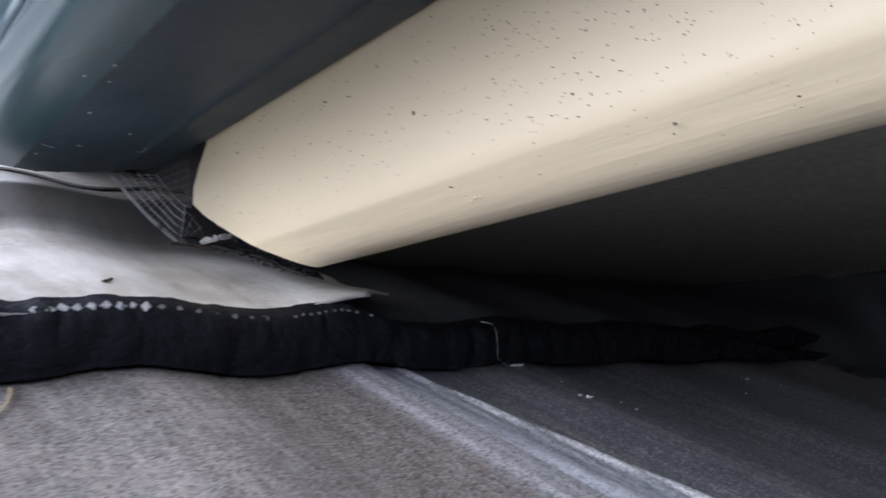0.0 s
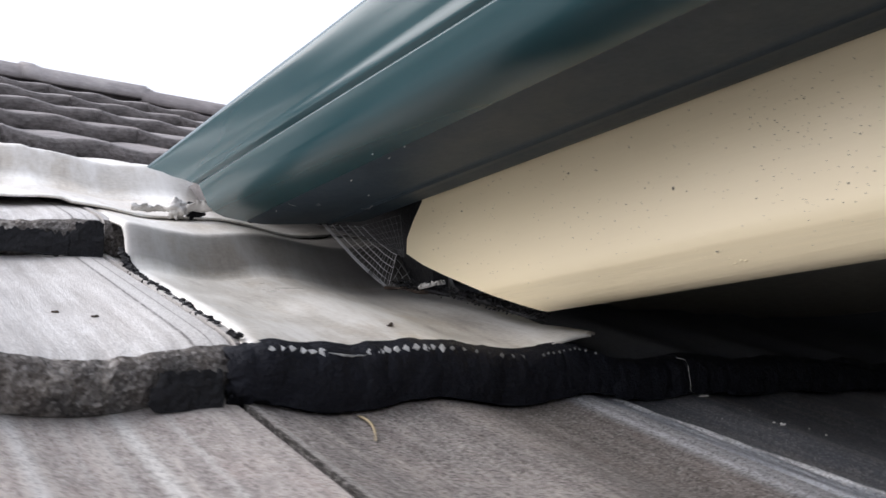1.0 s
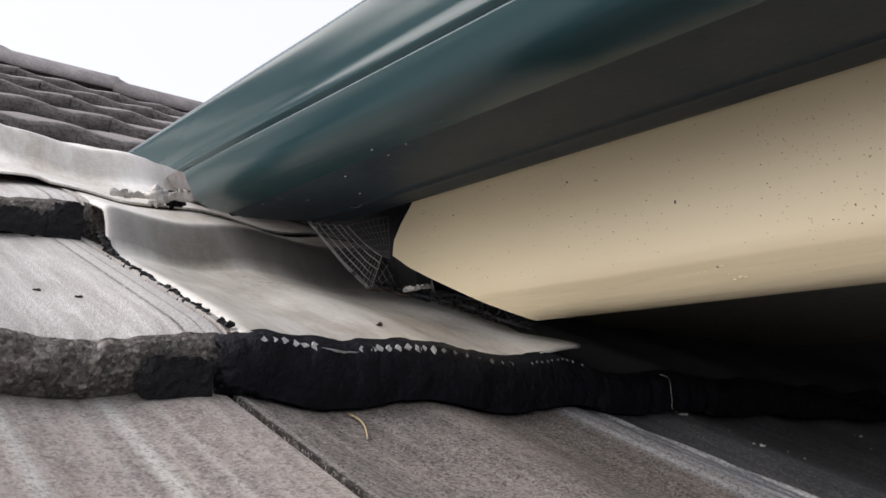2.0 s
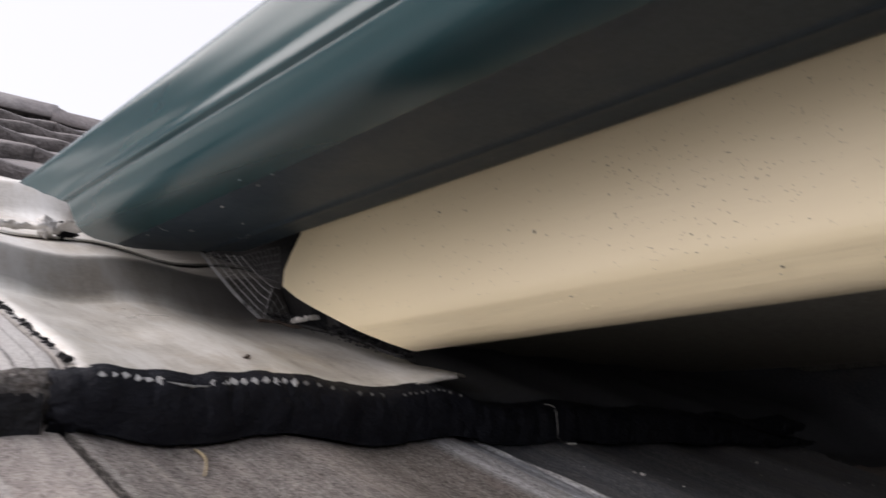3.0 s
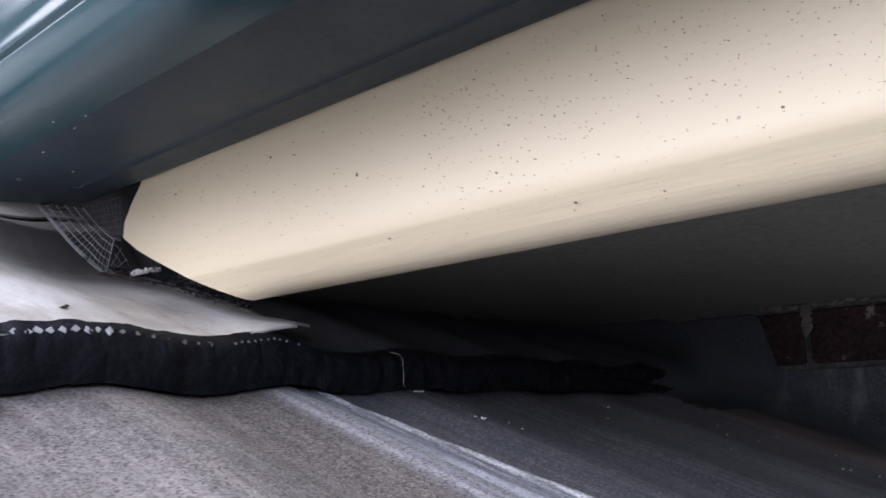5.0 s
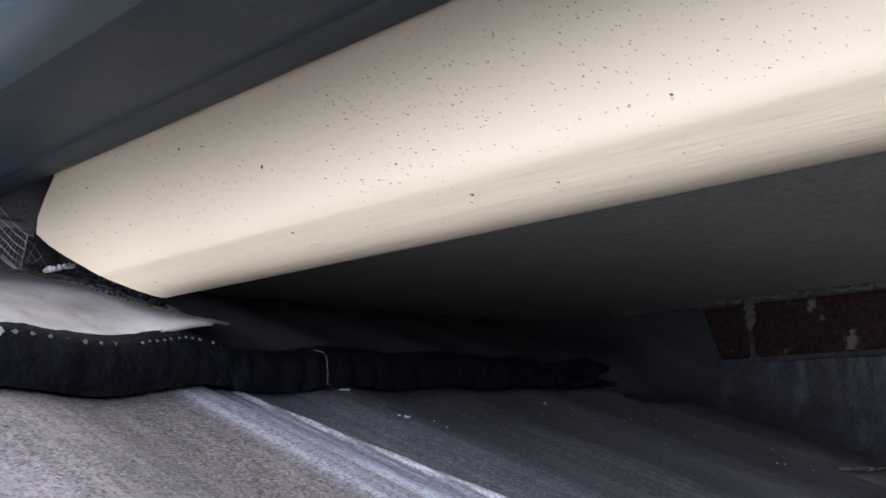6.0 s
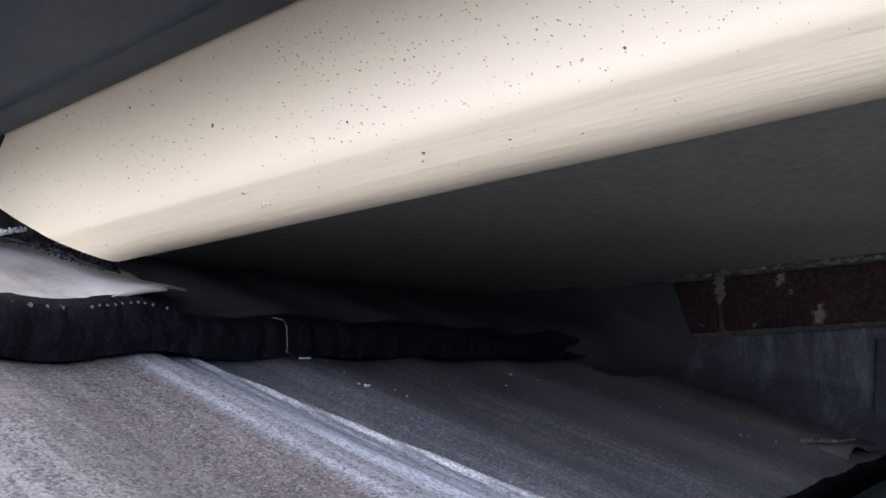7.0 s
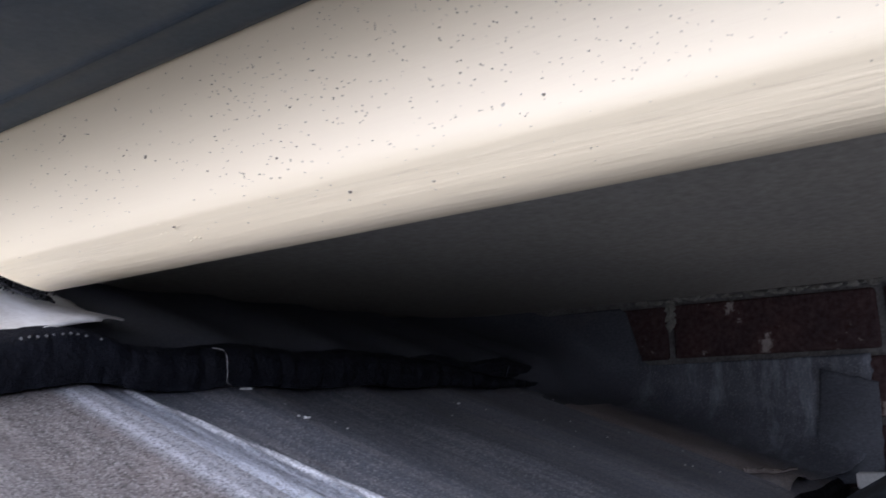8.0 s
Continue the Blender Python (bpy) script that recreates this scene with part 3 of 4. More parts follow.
# frayed mesh showing through at the fold: clusters of teeth (from, to, spacing, size, bright)
for x0, x1, step, size, bright in ((0.036, 0.075, 0.0074, 0.0052, True), (0.108, 0.170, 0.0074, 0.0054, True), (0.178, 0.250, 0.0112, 0.0036, False), (0.268, 0.330, 0.0062, 0.0026, False)):
    x = x0
    while x < x1:
        w = size * random.uniform(0.8, 1.15)
        px, py, pz = hem((x - 0.010) / HEM, 0.15)
        bm = bmesh.new()
        bmesh.ops.create_cube(bm, size=1)
        bmesh.ops.rotate(bm, cent=(0, 0, 0), matrix=Matrix.Rotation(radians(45), 3, "Y"), verts=bm.verts)
        bmesh.ops.scale(bm, vec=(w * 0.80, 0.0022, w * random.uniform(0.65, 0.95)), verts=bm.verts)
        for v in bm.verts:
            v.co += Vector((random.uniform(-1, 1), 0.5 * random.uniform(-1, 1), random.uniform(-1, 1))) * w * 0.13
        bmesh.ops.rotate(bm, cent=(0, 0, 0), matrix=Matrix.Rotation(radians(random.uniform(-16, 16)), 3, "Y"), verts=bm.verts)
        bmesh.ops.rotate(bm, cent=(0, 0, 0), matrix=Matrix.Rotation(radians(-30), 3, "X"), verts=bm.verts)
        bmesh.ops.translate(bm, vec=(px, py - 0.0050, pz + random.uniform(-0.0006, 0.0006)), verts=bm.verts)
        adopt(mesh_ob("mesh_tooth", bm, M_WHITE if bright else M_GREYMESH, False), flash)
        if bright and random.random() < 0.4:
            bm = lump((px + random.uniform(-0.001, 0.001), py - 0.0052, pz - 0.0052), (w * 0.22, 0.0008, w * 0.20), x * 90, 0.7, 1)
            adopt(mesh_ob("mesh_tooth", bm, M_GREYMESH, False), flash)
        x += step * random.uniform(0.93, 1.08)


def film_edge(u, v):
    # the pale film left between two clusters of teeth
    x = 0.076 + 0.031 * u
    px, py, pz = hem((x - 0.010) / HEM, 0.10 + 0.10 * v * (0.6 + 0.4 * math.sin(math.pi * u)) + 0.02 * nz(x, 3, 0, 160))
    return px, py - 0.0048, pz


adopt(mesh_ob("torn_film", slab(film_edge, 24, 4, 0.0006), M_GREYMESH), flash)

# ---- upper flashing sheet lapped over it ----
upper = empty("flashing_sheet", (0.15, 1.0, 0.45))
tagged(upper, "grey upper flashing sheet lapped over the lower one, edge lifting", "flashing")


def sheet_up(u, v):
    x = -0.30 + u * 0.85
    y0 = 0.895 + 0.012 * nz(x, 3, 0, 12) - 0.05 * smooth(0.1, 0.25, x)
    y = y0 + v * (1.36 - y0)
    z = dressed_z(x, y) + 0.0028
    if x < 0.0:
        z += 0.003
    s3 = smooth(1.03, 1.12, y)
    z += 0.0012 * (1 - smooth(0, 0.05, v)) * (1 + nz(x, 6, 0, 22)) + 0.004 * nz(x, y, 9, 11) * s3
    return x, y, z


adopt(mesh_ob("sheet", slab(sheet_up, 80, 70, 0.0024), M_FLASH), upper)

# ---- wall flashing: apron over the tiles turned up the bricks ----
wf = empty("wall_flashing", (1.2, 0.3, 0.15))
tagged(wf, "dark grey streaked wall flashing with a ragged cut end", "flashing")


def apron(u, v):
    y = 0.150 + 0.60 * v
    s, x1 = u * 0.44, WALL_X - 0.006
    tw = 0.006 + 0.05 * smooth(0, 0.14, s)
    st = smooth(0.496 - tw, 0.496 + tw * 0.6, y)
    base = top_z(0, y) * (1 - st) + top_z(1, y) * st
    if s < 0.16:
        x, z = 0.90 + s, base - 0.004 + 0.008 * smooth(0, 0.05, s)
    elif s < 0.30:
        a = (s - 0.16) / 0.14 * math.pi / 2
        x, z = 1.06 + (x1 - 1.06) * math.sin(a), base + 0.004 + 0.050 * (1 - math.cos(a))
    else:
        x, z = x1, base + 0.053 + (s - 0.30) / 0.14 * max(0.004, 0.2325 + 0.085 * smooth(0.395, 0.425, y) - base - 0.053)
    z += 0.0025 * nz(x * 6, y * 9, z * 4, 2) * smooth(0, 0.05, s)
    z -= 0.040 * smooth(0.45, 0.50, y) * (1 - smooth(0.0, 0.16, s))
    ragged = 0.005 * nz(s, 2, 0, 38) + 0.003 * nz(s, 6, 0, 90)
    x -= 0.004 * abs(nz(y, z, 2, 18)) * smooth(0.2, 0.3, s)
    y += (ragged - 0.055 * smooth(0.12, 0.30, s)) * (1 - v) ** 7
    z += 0.006 * (1 - v) ** 9 * smooth(0.0, 0.02, s) * (1 - smooth(0.05, 0.10, s)) - 0.004 * (1 - v) ** 9 * smooth(0.08, 0.12, s) * (1 - smooth(0.2, 0.28, s))
    return x, y, z


apron_ob = adopt(mesh_ob("apron", slab(apron, 64, 60, 0.0008), (M_LEAD, M_BLUEBLACK)), wf)
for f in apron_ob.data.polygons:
    # darker from the step upwards: the eave's deeper shade put into the colour
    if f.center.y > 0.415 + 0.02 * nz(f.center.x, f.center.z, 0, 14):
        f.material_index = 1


def lapped_end(u, v):
    # a second short piece dressed over the cut end, its lower corner hanging free
    y = 0.088 + 0.066 * u + 0.012 * (1 - v) * (0.4 + u) + 0.002 * nz(v, u, 3, 9)
    z = 0.196 + 0.020 * u - (0.118 + 0.030 * u) * (1 - v) + 0.003 * nz(u, v, 8, 5)
    x = WALL_X - 0.012 - 0.005 * math.sin(math.pi * u) - 0.022 * (1 - v) ** 2 * (0.4 + 0.6 * u) + 0.002 * nz(u * 3, v * 4, 1)
    return x, y, z


adopt(mesh_ob("lapped_end", slab(lapped_end, 24, 36, 0.0012), M_BLUEBLACK), wf)

# ---- bird mesh closing the gap at the gutter's end ----
net = empty("bird_mesh", (0.262, 0.77, 0.36))
tagged(net, "fine dark wire bird mesh stretched across the gap below the gutter", "wire mesh")
NA, NB, NF, NL, ND, NR = [Vector(p) for p in ((0.2232, 0.7632, 0.3965), (0.2655, 0.7528, 0.3965), (0.2735, 0.700, 0.357), (0.271, 0.712, 0.336), (0.279, 0.7265, 0.3245), (0.295, 0.700, 0.3300))]
random.seed(17)


def net_at(u, v):
    """u across the long wires from the selvedge, v from the gutter down to the fold."""
    p = (NA * (1 - u) + NB * u) * (1 - v) + (ND * (1 - u) + NF * u) * v
    sag = math.sin(math.pi * v)
    return p + Vector((0.0015 * nz(u * 3, v * 3, 1), -0.004 * sag * (1 - u), -0.0055 * sag * (1 - 0.5 * u) + 0.0012 * nz(u * 4, v * 5, 8)))


def fold_at(u, v):
    """Past the fold the mesh turns back under the board's end."""
    p = (ND * (1 - u) + NF * u) * (1 - v) + (ND * (1 - u) + NR * u) * v
    return p + Vector((0.001 * nz(u * 3, v * 3, 2), 0, 0.003 * math.sin(math.pi * v) * u))


def back_at(u, v):
    """The flap closing the gap between gutter and board end."""
    top = NB.lerp(Vector((0.2705, 0.688, 0.3955)), u)
    low = NF.lerp(Vector((0.2715, 0.684, 0.352)), u)
    return top.lerp(low, v) + Vector((0.0015 * nz(u * 3, v * 3, 4), 0, 0))


def wire(f, fixed, along_v, r, material, n=12):
    pts = [f(fixed, i / n) if along_v else f(i / n, fixed) for i in range(n + 1)]
    adopt(mesh_ob("wire", tube(pts, r, 5), material), net)


for u in (0.0, 0.035, 0.08, 0.25, 0.44, 0.63, 0.82, 1.0):
    wire(net_at, u, True, 0.00050 if u < 0.1 else 0.00044, M_WIRE)
for i in range(17):
    wire(net_at, (i + 0.5 + random.uniform(-0.15, 0.15)) / 17, False, 0.00028, M_GREYMESH, 8)
for u in (0.3, 0.5, 0.7, 0.9):
    wire(fold_at, u, True, 0.00026, M_GREYMESH, 8)
for v in (0.0, 0.35, 0.7):
    wire(fold_at, v, False, 0.00036 if v == 0 else 0.0002, M_WIRE if v == 0 else M_GREYMESH, 8)
for i in range(9):
    wire(back_at, i / 8, True, 0.00022, M_DARKWIRE, 6)
for i in range(7):
    wire(back_at, i / 6, False, 0.00018, M_DARKWIRE, 6)

# ---- small things on the roof ----
def on_tile(x, y, k=0):
    return Vector((x, y, top_z(k, y) + wave(x)))


def lay_tube(name, pts, r, material, label, category):
    ob = mesh_ob(name, tube(pts, r, 6, 0.6), material)
    return tagged(ob, label, category)


lay_tube("straw", [on_tile(0.096 - 0.014 * (i / 7) ** 2, 0.487 - 0.041 * i / 7, 0) + Vector((0, 0, 0.0012 + 0.002 * math.sin(math.pi * i / 7))) for i in range(8)], 0.0010, M_STRAW,
         "short dry straw lying on the concrete tile", "straw")
lay_tube("cobweb_thread", [(0.428, 0.4850, 0.2398), (0.434, 0.4850, 0.2392), (0.4395, 0.4850, 0.2381), (0.4425, 0.4850, 0.2350), (0.4436, 0.4850, 0.2310), (0.4434, 0.4845, 0.2245), (0.4440, 0.4845, 0.2180), (0.4426, 0.4840, 0.2110), (0.452, 0.4830, 0.2045)], 0.00030, M_CHIP, "pale thread of old cobweb hanging down the black edge", "cobweb")


def flake(at, size, seed, material=None, label="small white paint flake on the dark tile"):
    ob = mesh_ob("paint_flake", lump(at, size, seed, 0.9, 2), material or M_CHIP, False)
    return tagged(ob, label, "paint flake")


flake(on_tile(0.467, 0.413) + Vector((0, 0, 0.001)), (0.0035, 0.0020, 0.0014), 1)
flake(on_tile(0.463, 0.418) + Vector((0, 0, 0.001)), (0.0016, 0.0010, 0.0009), 2)
flake(on_tile(0.468, 0.489) + Vector((0, 0, 0.001)), (0.0075, 0.0016, 0.0012), 3)
flake(on_tile(0.727, 0.442) + Vector((0, 0, 0.001)), (0.0030, 0.0014, 0.0010), 4)

# ---- dirt on the fascia ----
random.seed(21)


def specks():
    """Fly specks and grit: many tiny raised crumbs over the painted face, in drifts."""
    verts, faces = [], []

    def crumb(y, z, r, tall):
        if z > 0.3022:
            x = FASCIA_X - 0.0006
        else:
            x = FASCIA_X - 0.0004 + 0.0250 * (1 - math.sqrt(max(0.0, 1 - ((0.3022 - z) / 0.0234) ** 2))) * 0.6 + 0.4 * 1.07 * (0.3022 - z) * 0.6
        b = len(verts)
        n = 6
        for i in range(n):
            t = 2 * math.pi * i / n
            q = r * random.uniform(0.7, 1.25)
            verts.append((x - 0.0003, y + q * math.cos(t), z + q * tall * math.sin(t)))
        for i in range(n):
            t = 2 * math.pi * i / n
            verts.append((x + 0.0012, y + 1.1 * r * math.cos(t), z + 1.1 * r * tall * math.sin(t)))
        faces.append(tuple(b + i for i in range(n)))
        for i in range(n):
            faces.append((b + i, b + n + i, b + n + (i + 1) % n, b + (i + 1) % n))

    count = 0
    while count < 950:
        y, z = random.uniform(-0.10, 0.64), random.uniform(0.284, 0.398)
        if z < 0.308 and random.random() < 0.75:
            continue
        if y > 0.30 and random.random() < 0.68:
            continue
        if nz(y, z, 0, 14) < random.uniform(-1.2, -0.15):
            continue
        if z < 0.35 and y > 0.497 + (z - 0.272) * 2.35 - 0.02:
            continue
        crumb(y, z, random.choice((0.00007, 0.00008, 0.0001, 0.00011, 0.00013, 0.00015, 0.00017, 0.00022)), random.choice((1, 1, 1.3, 0.8)))
        count += 1
    for y, z, r, tall in ((0.358, 0.346, 0.0008, 2.6), (0.239, 0.321, 0.0003, 3.0), (0.189, 0.294, 0.0011, 1.0), (0.455, 0.381, 0.0009, 1.1), (0.59, 0.379, 0.0010, 1.0), (0.33, 0.297, 0.0010, 0.8),
                          (0.075, 0.316, 0.0011, 1.0), (0.138, 0.2905, 0.0009, 0.6)):
        crumb(y, z, r * 0.6, tall)
    me = bpy.data.meshes.new("dirt_specks")
    me.from_pydata(verts, [], faces)
    me.materials.append(M_SPECK)
    return new("dirt_specks", me)


tagged(specks(), "tiny dark specks of grit on the cream fascia", "dirt", "", "stuff")
for y, z, r in ((0.0955, 0.3165, 0.0013), (0.0975, 0.3075, 0.0009)):
    bm = lump((FASCIA_X + 0.0002, y, z), (0.00025, r * 0.8, r * 0.8), 3 + y, 0.5)
    tagged(mesh_ob("mud_spot", bm, M_MUD), "small brownish mud spot on the cream fascia", "dirt")
for i in range(9):
    y = 0.312 + 0.0045 * i + random.uniform(-0.003, 0.003)
    z = 0.291 + 0.0012 * i * 0.6 + random.uniform(-0.004, 0.004)
    bm = lump((FASCIA_X + 0.0006 + (0.302 - z) * 0.62, y, z), (0.0008, random.uniform(0.0008, 0.0022), random.uniform(0.0004, 0.0008)), i * 1.3, 0.9)
    tagged(mesh_ob("paint_chip", bm, M_CREAM), "raised cream paint chip on the fascia's rounded edge", "paint chip", "paint chips on the fascia")

# ---- litter and mastic along the fascia's foot ----
random.seed(5)


def crumbs(name, path, n, size, spread, material, label, category, flat=0.7):
    bm = bmesh.new()
    for i in range(n):
        t = (i + random.random()) / n
        f = t * (len(path) - 1)
        j = min(int(f), len(path) - 2)
        p = Vector(path[j]).lerp(Vector(path[j + 1]), f - j)
        p += Vector([random.uniform(-1, 1) * s for s in spread])
        r = random.uniform(*size)
        b = lump(p, (r, r * random.uniform(0.8, 1.8), r * flat), random.random() * 50, 0.9, 1)
        me = bpy.data.meshes.new("tmp")
        b.to_mesh(me)
        b.free()
        bm.from_mesh(me)
        bpy.data.meshes.remove(me)
    return tagged(mesh_ob(name, bm, material, False), label, category, "", "stuff")


def roof_at(x, y):
    return Vector((x, y, dressed_z(x, y)))


crumbs("leaf_litter", [(0.281, 0.700, 0.328), (0.287, 0.66, 0.318), (0.291, 0.62, 0.307), (0.295, 0.58, 0.294), (0.299, 0.55, 0.286), (0.303, 0.525, 0.2775)], 700, (0.0005, 0.0015), (0.007, 0.006, 0.0050), M_CRUMB,
       "dark crumbly leaf litter packed under the sawn fascia end", "leaf litter")
crumbs("mastic_bead", [(0.0235, 0.512, 0.2505), (0.0235, 0.66, 0.3005), (0.0235, 0.735, 0.326), (0.0235, 0.752, 0.337), (0.0235, 0.772, 0.352)], 300, (0.0010, 0.0032), (0.0022, 0.002, 0.0014), M_CRUMB,
       "crumbling black mastic along the flashing's side edge", "sealant")


def patch(x0, x1, y, z0, z1, seed, label):
    """A ragged black patch against the noses: pressed mastic, or a dark void drawn as a sheet."""
    def f(u, v):
        x = x0 + (x1 - x0) * u
        top = z1 + 0.006 * nz(x, seed, 0, 60) + 0.003 * nz(x, seed, 4, 150) - 0.012 * (1 - smooth(0, 0.16, u)) + 0.004 * nz(x, seed, 8, 300)
        z = z0 + (top - z0) * v
        x += (0.006 * nz(z, seed, 3, 120) + 0.003 * nz(z, seed, 5, 300)) * (1 - smooth(0, 0.4, u))
        return x, y - 0.001 * math.sin(math.pi * v) + 0.0016 * nz(x, z, seed, 70) + 0.0012 * nz(x, z, seed, 220), z

    return tagged(mesh_ob("mastic_smear", slab(f, 60, 14, 0.004), M_CRUMB, False), label, "sealant")


# the broken corner's dark void, put in as a black sheet
patch(-0.036, 0.006, 0.4935, 0.206, 0.229, 1.0, "ragged black patch standing in for the dark void at the broken tile corner")
patch(-0.110, -0.008, 0.8075, 0.350, 0.371, 2.0, "black mastic smear under the raised tile nose")
patch(-0.012, 0.0165, 0.8060, 0.350, 0.383, 3.0, "black mastic smear closing the raised tile's corner")


def strip(name, pts, width, material, label, category, thick=0.0015, twist=0.6, seed=1.0, cup=0.22):
    """A torn, crumpled strip along pts."""
    p = [Vector(q) for q in pts]

    def f(u, v):
        g = u * (len(p) - 1)
        i = min(int(g), len(p) - 2)
        c = p[i].lerp(p[i + 1], g - i)
        d = (p[i + 1] - p[i]).normalized()
        side = Vector((0, 0, 1)).cross(d).normalized()
        w = width * (0.55 + 0.45 * math.sin(math.pi * (0.12 + 0.8 * u))) * (1 + 0.25 * nz(u, seed, 0, 4) + 0.35 * nz(u, v, seed, 19))
        q = c + side * (v - 0.5) * w
        q.z += width * twist * (nz(u * 2.6, v * 1.6, seed) * 0.6 + 0.16 * nz(u * 7, v * 5, seed + 4)) + width * cup * (2 * v - 1) ** 2
        return q

    return tagged(mesh_ob(name, slab(f, 26, 10, thick), material), label, category)


def up_z(x, y):
    return dressed_z(x, y) + 0.006


strip("torn_flashing", [(0.070, 0.908, up_z(0.070, 0.908) + 0.003), (0.090, 0.900, up_z(0.090, 0.900) + 0.004), (0.108, 0.892, up_z(0.108, 0.892) + 0.006)], 0.014, M_FOIL,
      "pale torn tongue of flashing lying by the gutter end", "scrap", 0.0014, 0.7, 2.0)


def crumple(at, size, seed):
    """A wad of sheet metal, creased along folds."""
    bm = bmesh.new()
    bmesh.ops.create_icosphere(bm, subdivisions=4, radius=1)
    for v in bm.verts:
        d = v.co.normalized()
        crease = abs(nz(d.x, d.y, d.z + seed, 1.4)) * 0.8 + abs(nz(d.x, d.y, d.z + seed * 2, 3.1)) * 0.16
        v.co = d * (0.62 + crease)
        v.co = Vector((v.co.x * size[0], v.co.y * size[1], v.co.z * size[2])) + Vector(at)
    return bm


tagged(mesh_ob("crumpled_flashing", crumple((0.112, 0.887, up_z(0.112, 0.887) + 0.008), (0.013, 0.012, 0.013), 3.3), M_FOIL), "pale crumpled wad of flashing tucked under the gutter end", "scrap")
tagged(mesh_ob("mastic_lump", crumple((0.134, 0.893, up_z(0.134, 0.893) + 0.004), (0.014, 0.009, 0.010), 7.9), M_CRUMB), "black mastic lump behind the crumpled flashing", "sealant")
strip("torn_flashing", [(0.122, 0.880, up_z(0.12, 0.88) + 0.006), (0.150, 0.868, up_z(0.15, 0.868) + 0.009), (0.185, 0.858, up_z(0.185, 0.858) + 0.005)], 0.026, M_FOIL,
      "pale curled flap of flashing lifting below the gutter", "scrap", 0.0014, 0.4, 5.0)
strip("dead_leaf", [(0.178, 0.850, up_z(0.178, 0.850) + 0.004), (0.205, 0.842, up_z(0.205, 0.842) + 0.008)], 0.020, M_LITTER, "brown curled dead leaf lying on the flashing", "leaf", 0.0008, 0.5, 7.0)
strip("bitumen_strip", [(0.284, 0.715, 0.331), (0.291, 0.66, 0.317), (0.295, 0.61, 0.303), (0.299, 0.57, 0.290), (0.305, 0.528, 0.275)], 0.024, M_CRUMB,
      "ragged black strip filling the gap under the fascia's sawn end", "sealant", 0.002, 0.10, 11.0, 0.0)
strip("dead_leaf", [(0.292, 0.668, 0.3155), (0.276, 0.688, 0.3185), (0.262, 0.706, 0.3235)], 0.009, M_LITTER, "brown dead leaf caught at the foot of the mesh", "leaf", 0.0008, 0.5, 9.0)
strip("wood_splinter", [(0.274, 0.664, 0.3185), (0.282, 0.650, 0.3205), (0.289, 0.642, 0.3215)], 0.0055, M_FOIL, "whitish splinter of wood wedged under the fascia", "splinter", 0.0020, 0.06, 3.0)
curl = strip("torn_lip", [(0.900, 0.192, 0.1065), (0.925, 0.170, 0.1045), (0.945, 0.150, 0.103)], 0.007, M_RUST, "pale torn lip of the flashing's end", "scrap", 0.0012, 0.8, 6.0)
del curl["category"]
adopt(curl, wf)
for y, s in ((0.548, 1.0), (0.553, 0.6)):
    q = roof_at(0.1625 + (0.004 if s < 1 else 0), y)
    tagged(mesh_ob("leaf_crumb", lump(q + Vector((0, 0, 0.001)), (0.0028 * s, 0.0015 * s, 0.0009), y, 0.9), M_LITTER, False), "brown leaf crumb lying on the pale flashing", "leaf")
for x, y in ((-0.065, 0.603), (-0.044, 0.587)):
    tagged(mesh_ob("leaf_crumb", lump(Vector((x, y, top_z(1, y) + wave(x) + 0.0005)), (0.0026, 0.0010, 0.0008), x, 0.9), M_LITTER, False), "dark leaf crumb lying on the concrete tile", "leaf")

# ---- cobweb and scuffs on the gutter's underside ----
random.seed(31)
for i in range(6):
    x, y = random.uniform(0.14, 0.262), random.uniform(0.50, 0.82)
    z = 0.3978 + max(0.0, 0.165 - x) ** 2 * 1.5 + max(0.0, x - 0.185) * 0.038 - 0.0010
    tagged(mesh_ob("cobweb_tuft", lump((x, y, z), (random.uniform(0.0003, 0.0008), random.uniform(0.0004, 0.0018), 0.0006), i, 0.9, 1), M_FOIL, False), "tiny white cobweb tuft stuck under the gutter", "cobweb", "cobweb tufts under the gutter")
for i in range(6):
    x, y = random.uniform(0.16, 0.25), random.uniform(0.66, 0.81)
    d = Vector((random.uniform(-0.02, 0.02), random.uniform(-0.03, 0.03), 0))
    pts = [Vector((x, y, 0.3972)) + d * (t / 5) + Vector((0.003 * math.sin(t), 0, -0.001 * math.sin(t * 0.6))) for t in range(6)]
    tagged(mesh_ob("cobweb_thread", tube(pts, 0.00016, 4), M_FOIL), "fine pale cobweb thread under the gutter", "cobweb")

# ---- grit on the dark tiles ----
random.seed(41)
for i in range(26):
    x, y = random.uniform(0.40, 1.0), random.uniform(0.20, 0.48)
    tagged(mesh_ob("paint_flake", lump(on_tile(x, y) + Vector((0, 0, 0.0006)), (random.uniform(0.0006, 0.0013),) * 2 + (0.0006,), i, 0.9, 1), M_CHIP, False), "tiny pale flake on the dark tile", "paint flake", "pale flakes on the dark tiles")

# ---- the lower eave's own gutter, below the tile noses ----
eave = empty("eaves_gutter", (0.5, 0.12, 0.02))
tagged(eave, "grey-green lower eaves gutter below the tile edge", "gutter")


def eave_f(u, v):
    a = math.pi * (1.0 + v)
    return -4.4 + u * (WALL_X - 0.01 + 4.4), 0.134 + 0.058 * math.cos(a), 0.086 + 0.062 * math.sin(a)


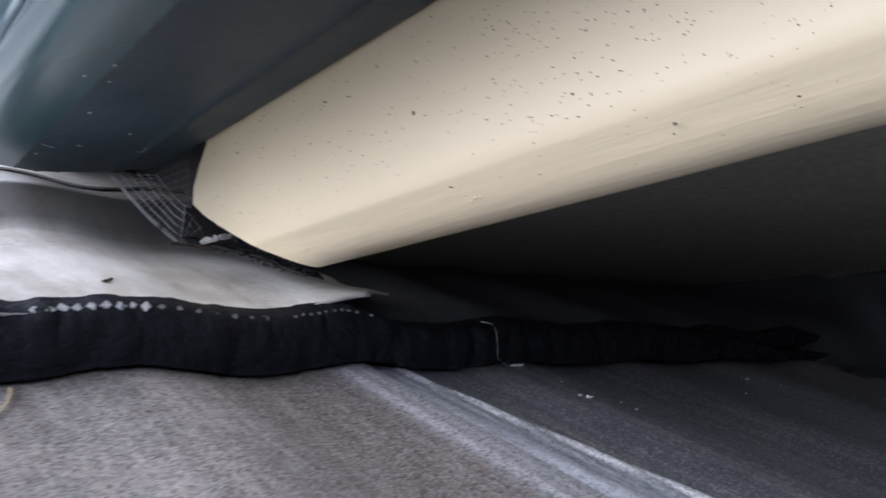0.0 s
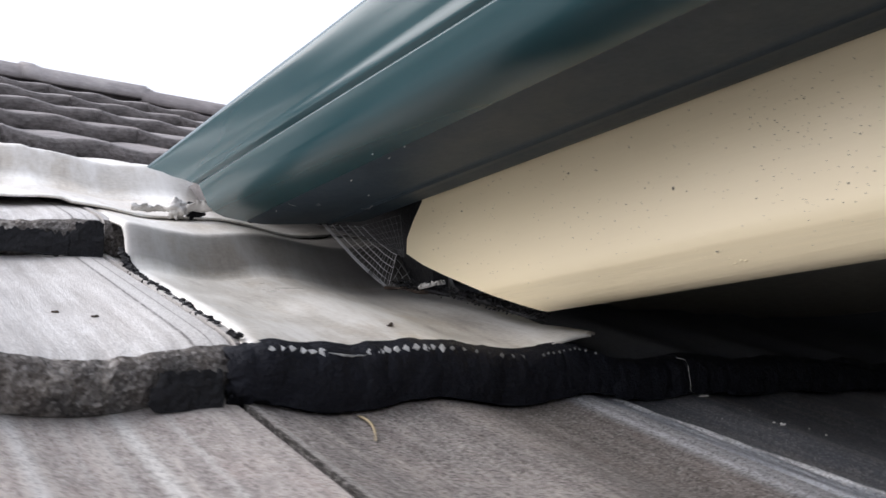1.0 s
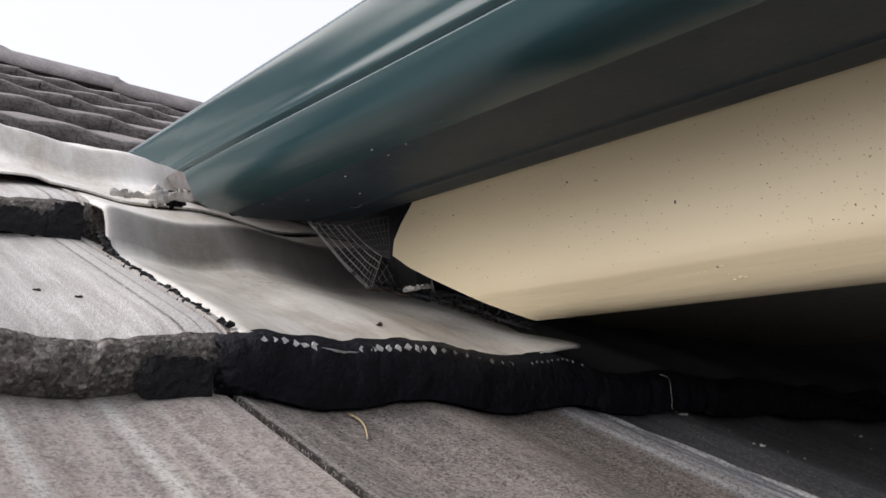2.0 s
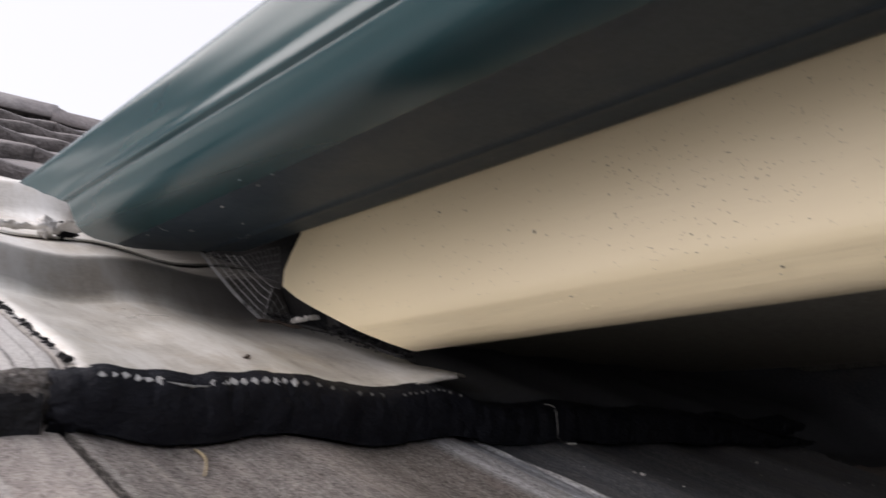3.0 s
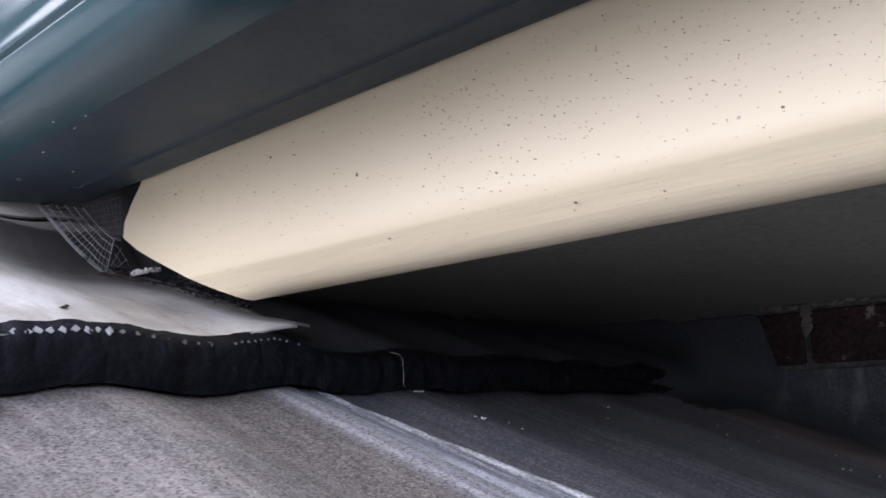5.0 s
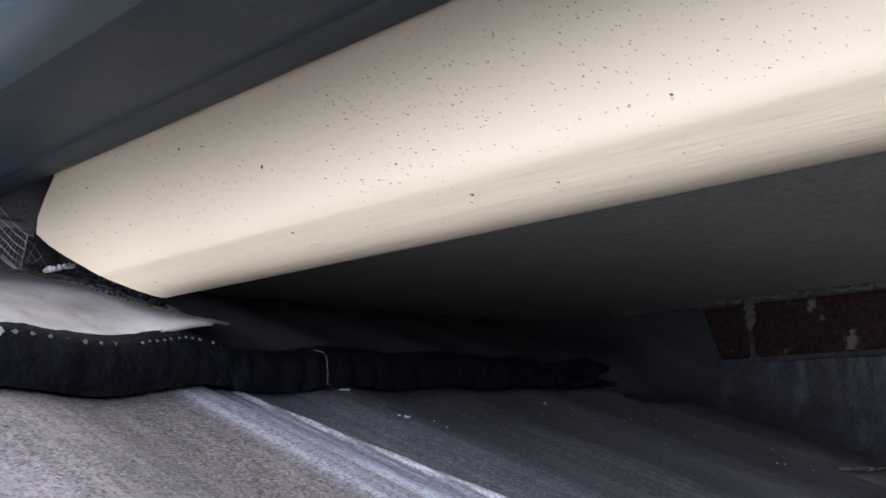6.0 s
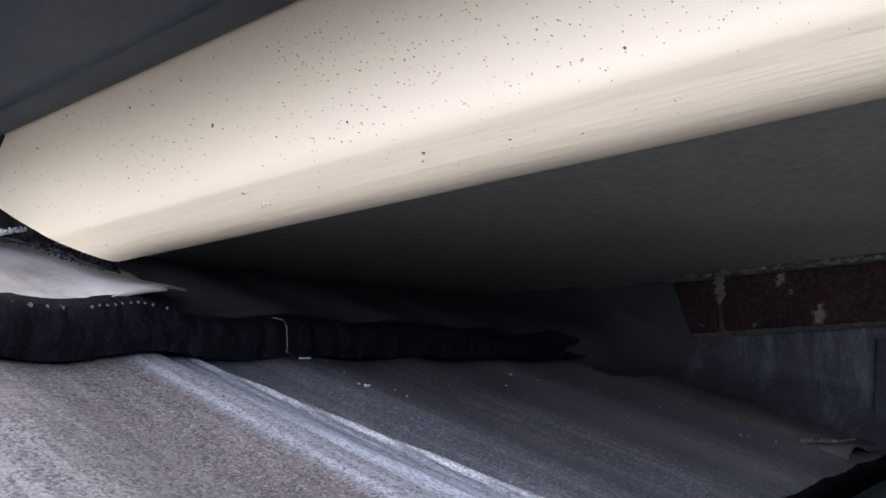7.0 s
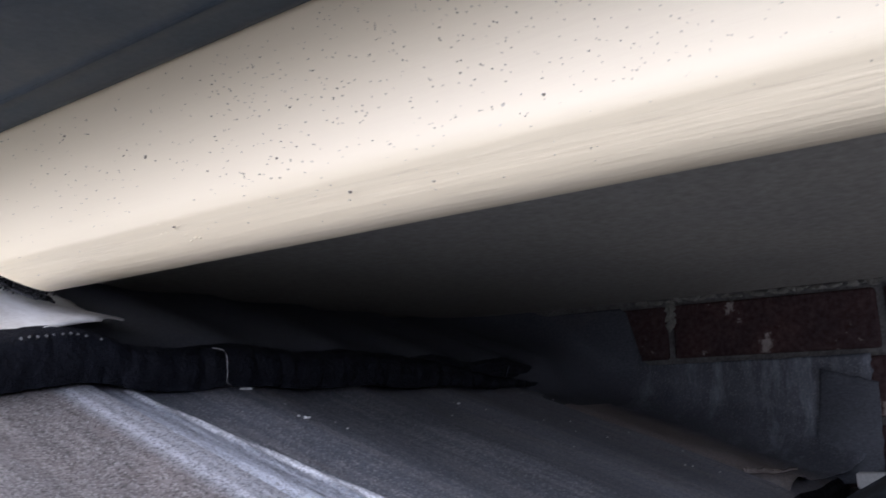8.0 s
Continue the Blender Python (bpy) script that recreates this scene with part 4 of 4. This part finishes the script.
adopt(mesh_ob("trough", slab(eave_f, 8, 16, 0.002), M_GUTTER), eave)
adopt(mesh_ob("bead", tube([(-4.4, 0.076, 0.087), (WALL_X - 0.01, 0.076, 0.087)], 0.006, 10), M_GUTTER), eave)
tagged(mesh_ob("mortar_lump", box(1.11, WALL_X - 0.004, 0.088, 0.122, 0.068, 0.088, 0.003), M_CHIP), "white painted mortar fillet at the foot of the brick wall", "mortar")

# ---- bricks of the wall ----
brick_bm = box(-0.012, 0.0, -0.1345, 0.1345, -0.0385, 0.0385, 0.004)
bmesh.ops.subdivide_edges(brick_bm, edges=[e for e in brick_bm.edges if e.calc_length() > 0.05], cuts=2, use_grid_fill=True)
for v in brick_bm.verts:
    v.co += Vector((0.0018 * nz(v.co.x, v.co.y, v.co.z, 40), 0.001 * nz(v.co.y, v.co.z, 3, 50), 0.001 * nz(v.co.z, v.co.y, 7, 50)))
brick_ob = mesh_ob("brick", brick_bm, M_BRICK, False)
brick_me = brick_ob.data
bpy.data.objects.remove(brick_ob)
for c in range(-6, 1):
    for i in range(-5, 6):
        ob = new("brick", brick_me)
        ob.location = (WALL_X + 0.010, 0.2155 + 0.279 * i + (0.14 if c % 2 else 0), 0.278 + 0.087 * c)
        ob.parent = wall

# ---- ragged mortar squeezed out along the wall's head and the joint ----
random.seed(52)


def mortar_run(y0, y1, z, n, size):
    bm = bmesh.new()
    for i in range(n):
        y = y0 + (y1 - y0) * (i + random.random()) / n
        r = random.uniform(*size)
        b = lump((WALL_X + 0.001, y, z + random.uniform(-0.002, 0.002)), (0.004, r * 2.2, r), random.random() * 60, 0.8, 1)
        me = bpy.data.meshes.new("tmp")
        b.to_mesh(me)
        b.free()
        bm.from_mesh(me)
        bpy.data.meshes.remove(me)
    return bm


adopt(mesh_ob("mortar", mortar_run(-0.05, 0.40, SOFFIT_Z - 0.0035, 60, (0.0015, 0.0045)), M_MORTAR, False), wall)
bm = bmesh.new()
for i in range(12):
    b = lump((WALL_X - 0.001, 0.354 + random.uniform(-0.006, 0.006), random.uniform(0.284, 0.327)), (0.003, random.uniform(0.003, 0.009), random.uniform(0.003, 0.009)), i * 2.3, 0.8, 1)
    me = bpy.data.meshes.new("tmp")
    b.to_mesh(me)
    b.free()
    bm.from_mesh(me)
    bpy.data.meshes.remove(me)
adopt(mesh_ob("mortar", bm, M_MORTAR, False), wall)

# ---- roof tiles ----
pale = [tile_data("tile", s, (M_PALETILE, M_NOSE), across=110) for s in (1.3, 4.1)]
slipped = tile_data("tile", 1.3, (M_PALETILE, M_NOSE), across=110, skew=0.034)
dark = [tile_data("tile", s, (M_BLUEBLACK, M_BLACK), 0) for s in (2.2, 5.9)]
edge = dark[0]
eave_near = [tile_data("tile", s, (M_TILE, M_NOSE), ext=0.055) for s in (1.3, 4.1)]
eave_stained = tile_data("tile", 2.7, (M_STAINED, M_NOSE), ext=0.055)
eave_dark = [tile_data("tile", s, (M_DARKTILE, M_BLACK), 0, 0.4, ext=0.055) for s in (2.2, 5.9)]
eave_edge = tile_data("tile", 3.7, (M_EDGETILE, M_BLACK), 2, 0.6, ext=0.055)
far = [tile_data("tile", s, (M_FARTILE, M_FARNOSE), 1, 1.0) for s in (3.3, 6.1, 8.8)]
random.seed(11)
pitch = math.degrees(math.atan(SLOPE))
for k in range(0, 10):
    for i in range(-14, 10):
        x0 = JOINT_X + COVER * i - (0.009 if i >= 1 and k < 3 else 0)
        if k < 3 and x0 > WALL_X - 0.02:
            continue
        if k < 3:
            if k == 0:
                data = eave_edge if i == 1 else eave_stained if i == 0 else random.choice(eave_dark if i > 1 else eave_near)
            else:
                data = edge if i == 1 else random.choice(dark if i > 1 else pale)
        else:
            data = random.choice(far)
        if (k, i) == (1, -1):
            data = slipped
        ob = new("tile", data)
        jit = random.uniform(-1, 1)
        ob.matrix_world = pose(x0, NOSE_Y + (k - 1) * GAUGE + 0.002 * jit * (k > 1), NOSE_Z + (k - 1) * RISE + DEPTH - (0.0012 * (i - 1) if i > 1 and k < 3 else 0), pitch + 0.25 * jit * (k > 2), 0, 0.3 * jit * (k > 2))
        ob.parent = lower_roof

# ---- ridge caps ----
ridge = empty("ridge", (0.6, 3.1, 1.4))
tagged(ridge, "row of mortared half-round concrete ridge caps", "ridge", "", "structure")


def cap_f(u, v):
    a = math.pi * v
    r = 0.085 + 0.012 * (u < 0.12)
    return 0.43 * u, r * math.cos(a), 0.75 * r * math.sin(a)


cap_me = mesh_ob("ridge_cap", slab(cap_f, 12, 12, 0.016), M_FARTILE)
for i in range(-8, 9):
    ob = cap_me if i == -8 else new("ridge_cap", cap_me.data)
    ob.matrix_world = pose(-0.9 + 0.40 * i, 3.08, 1.352 + 0.006 * (i % 2), 0, -1.2, 0.8 * (i % 3 - 1))
    adopt(ob, ridge)
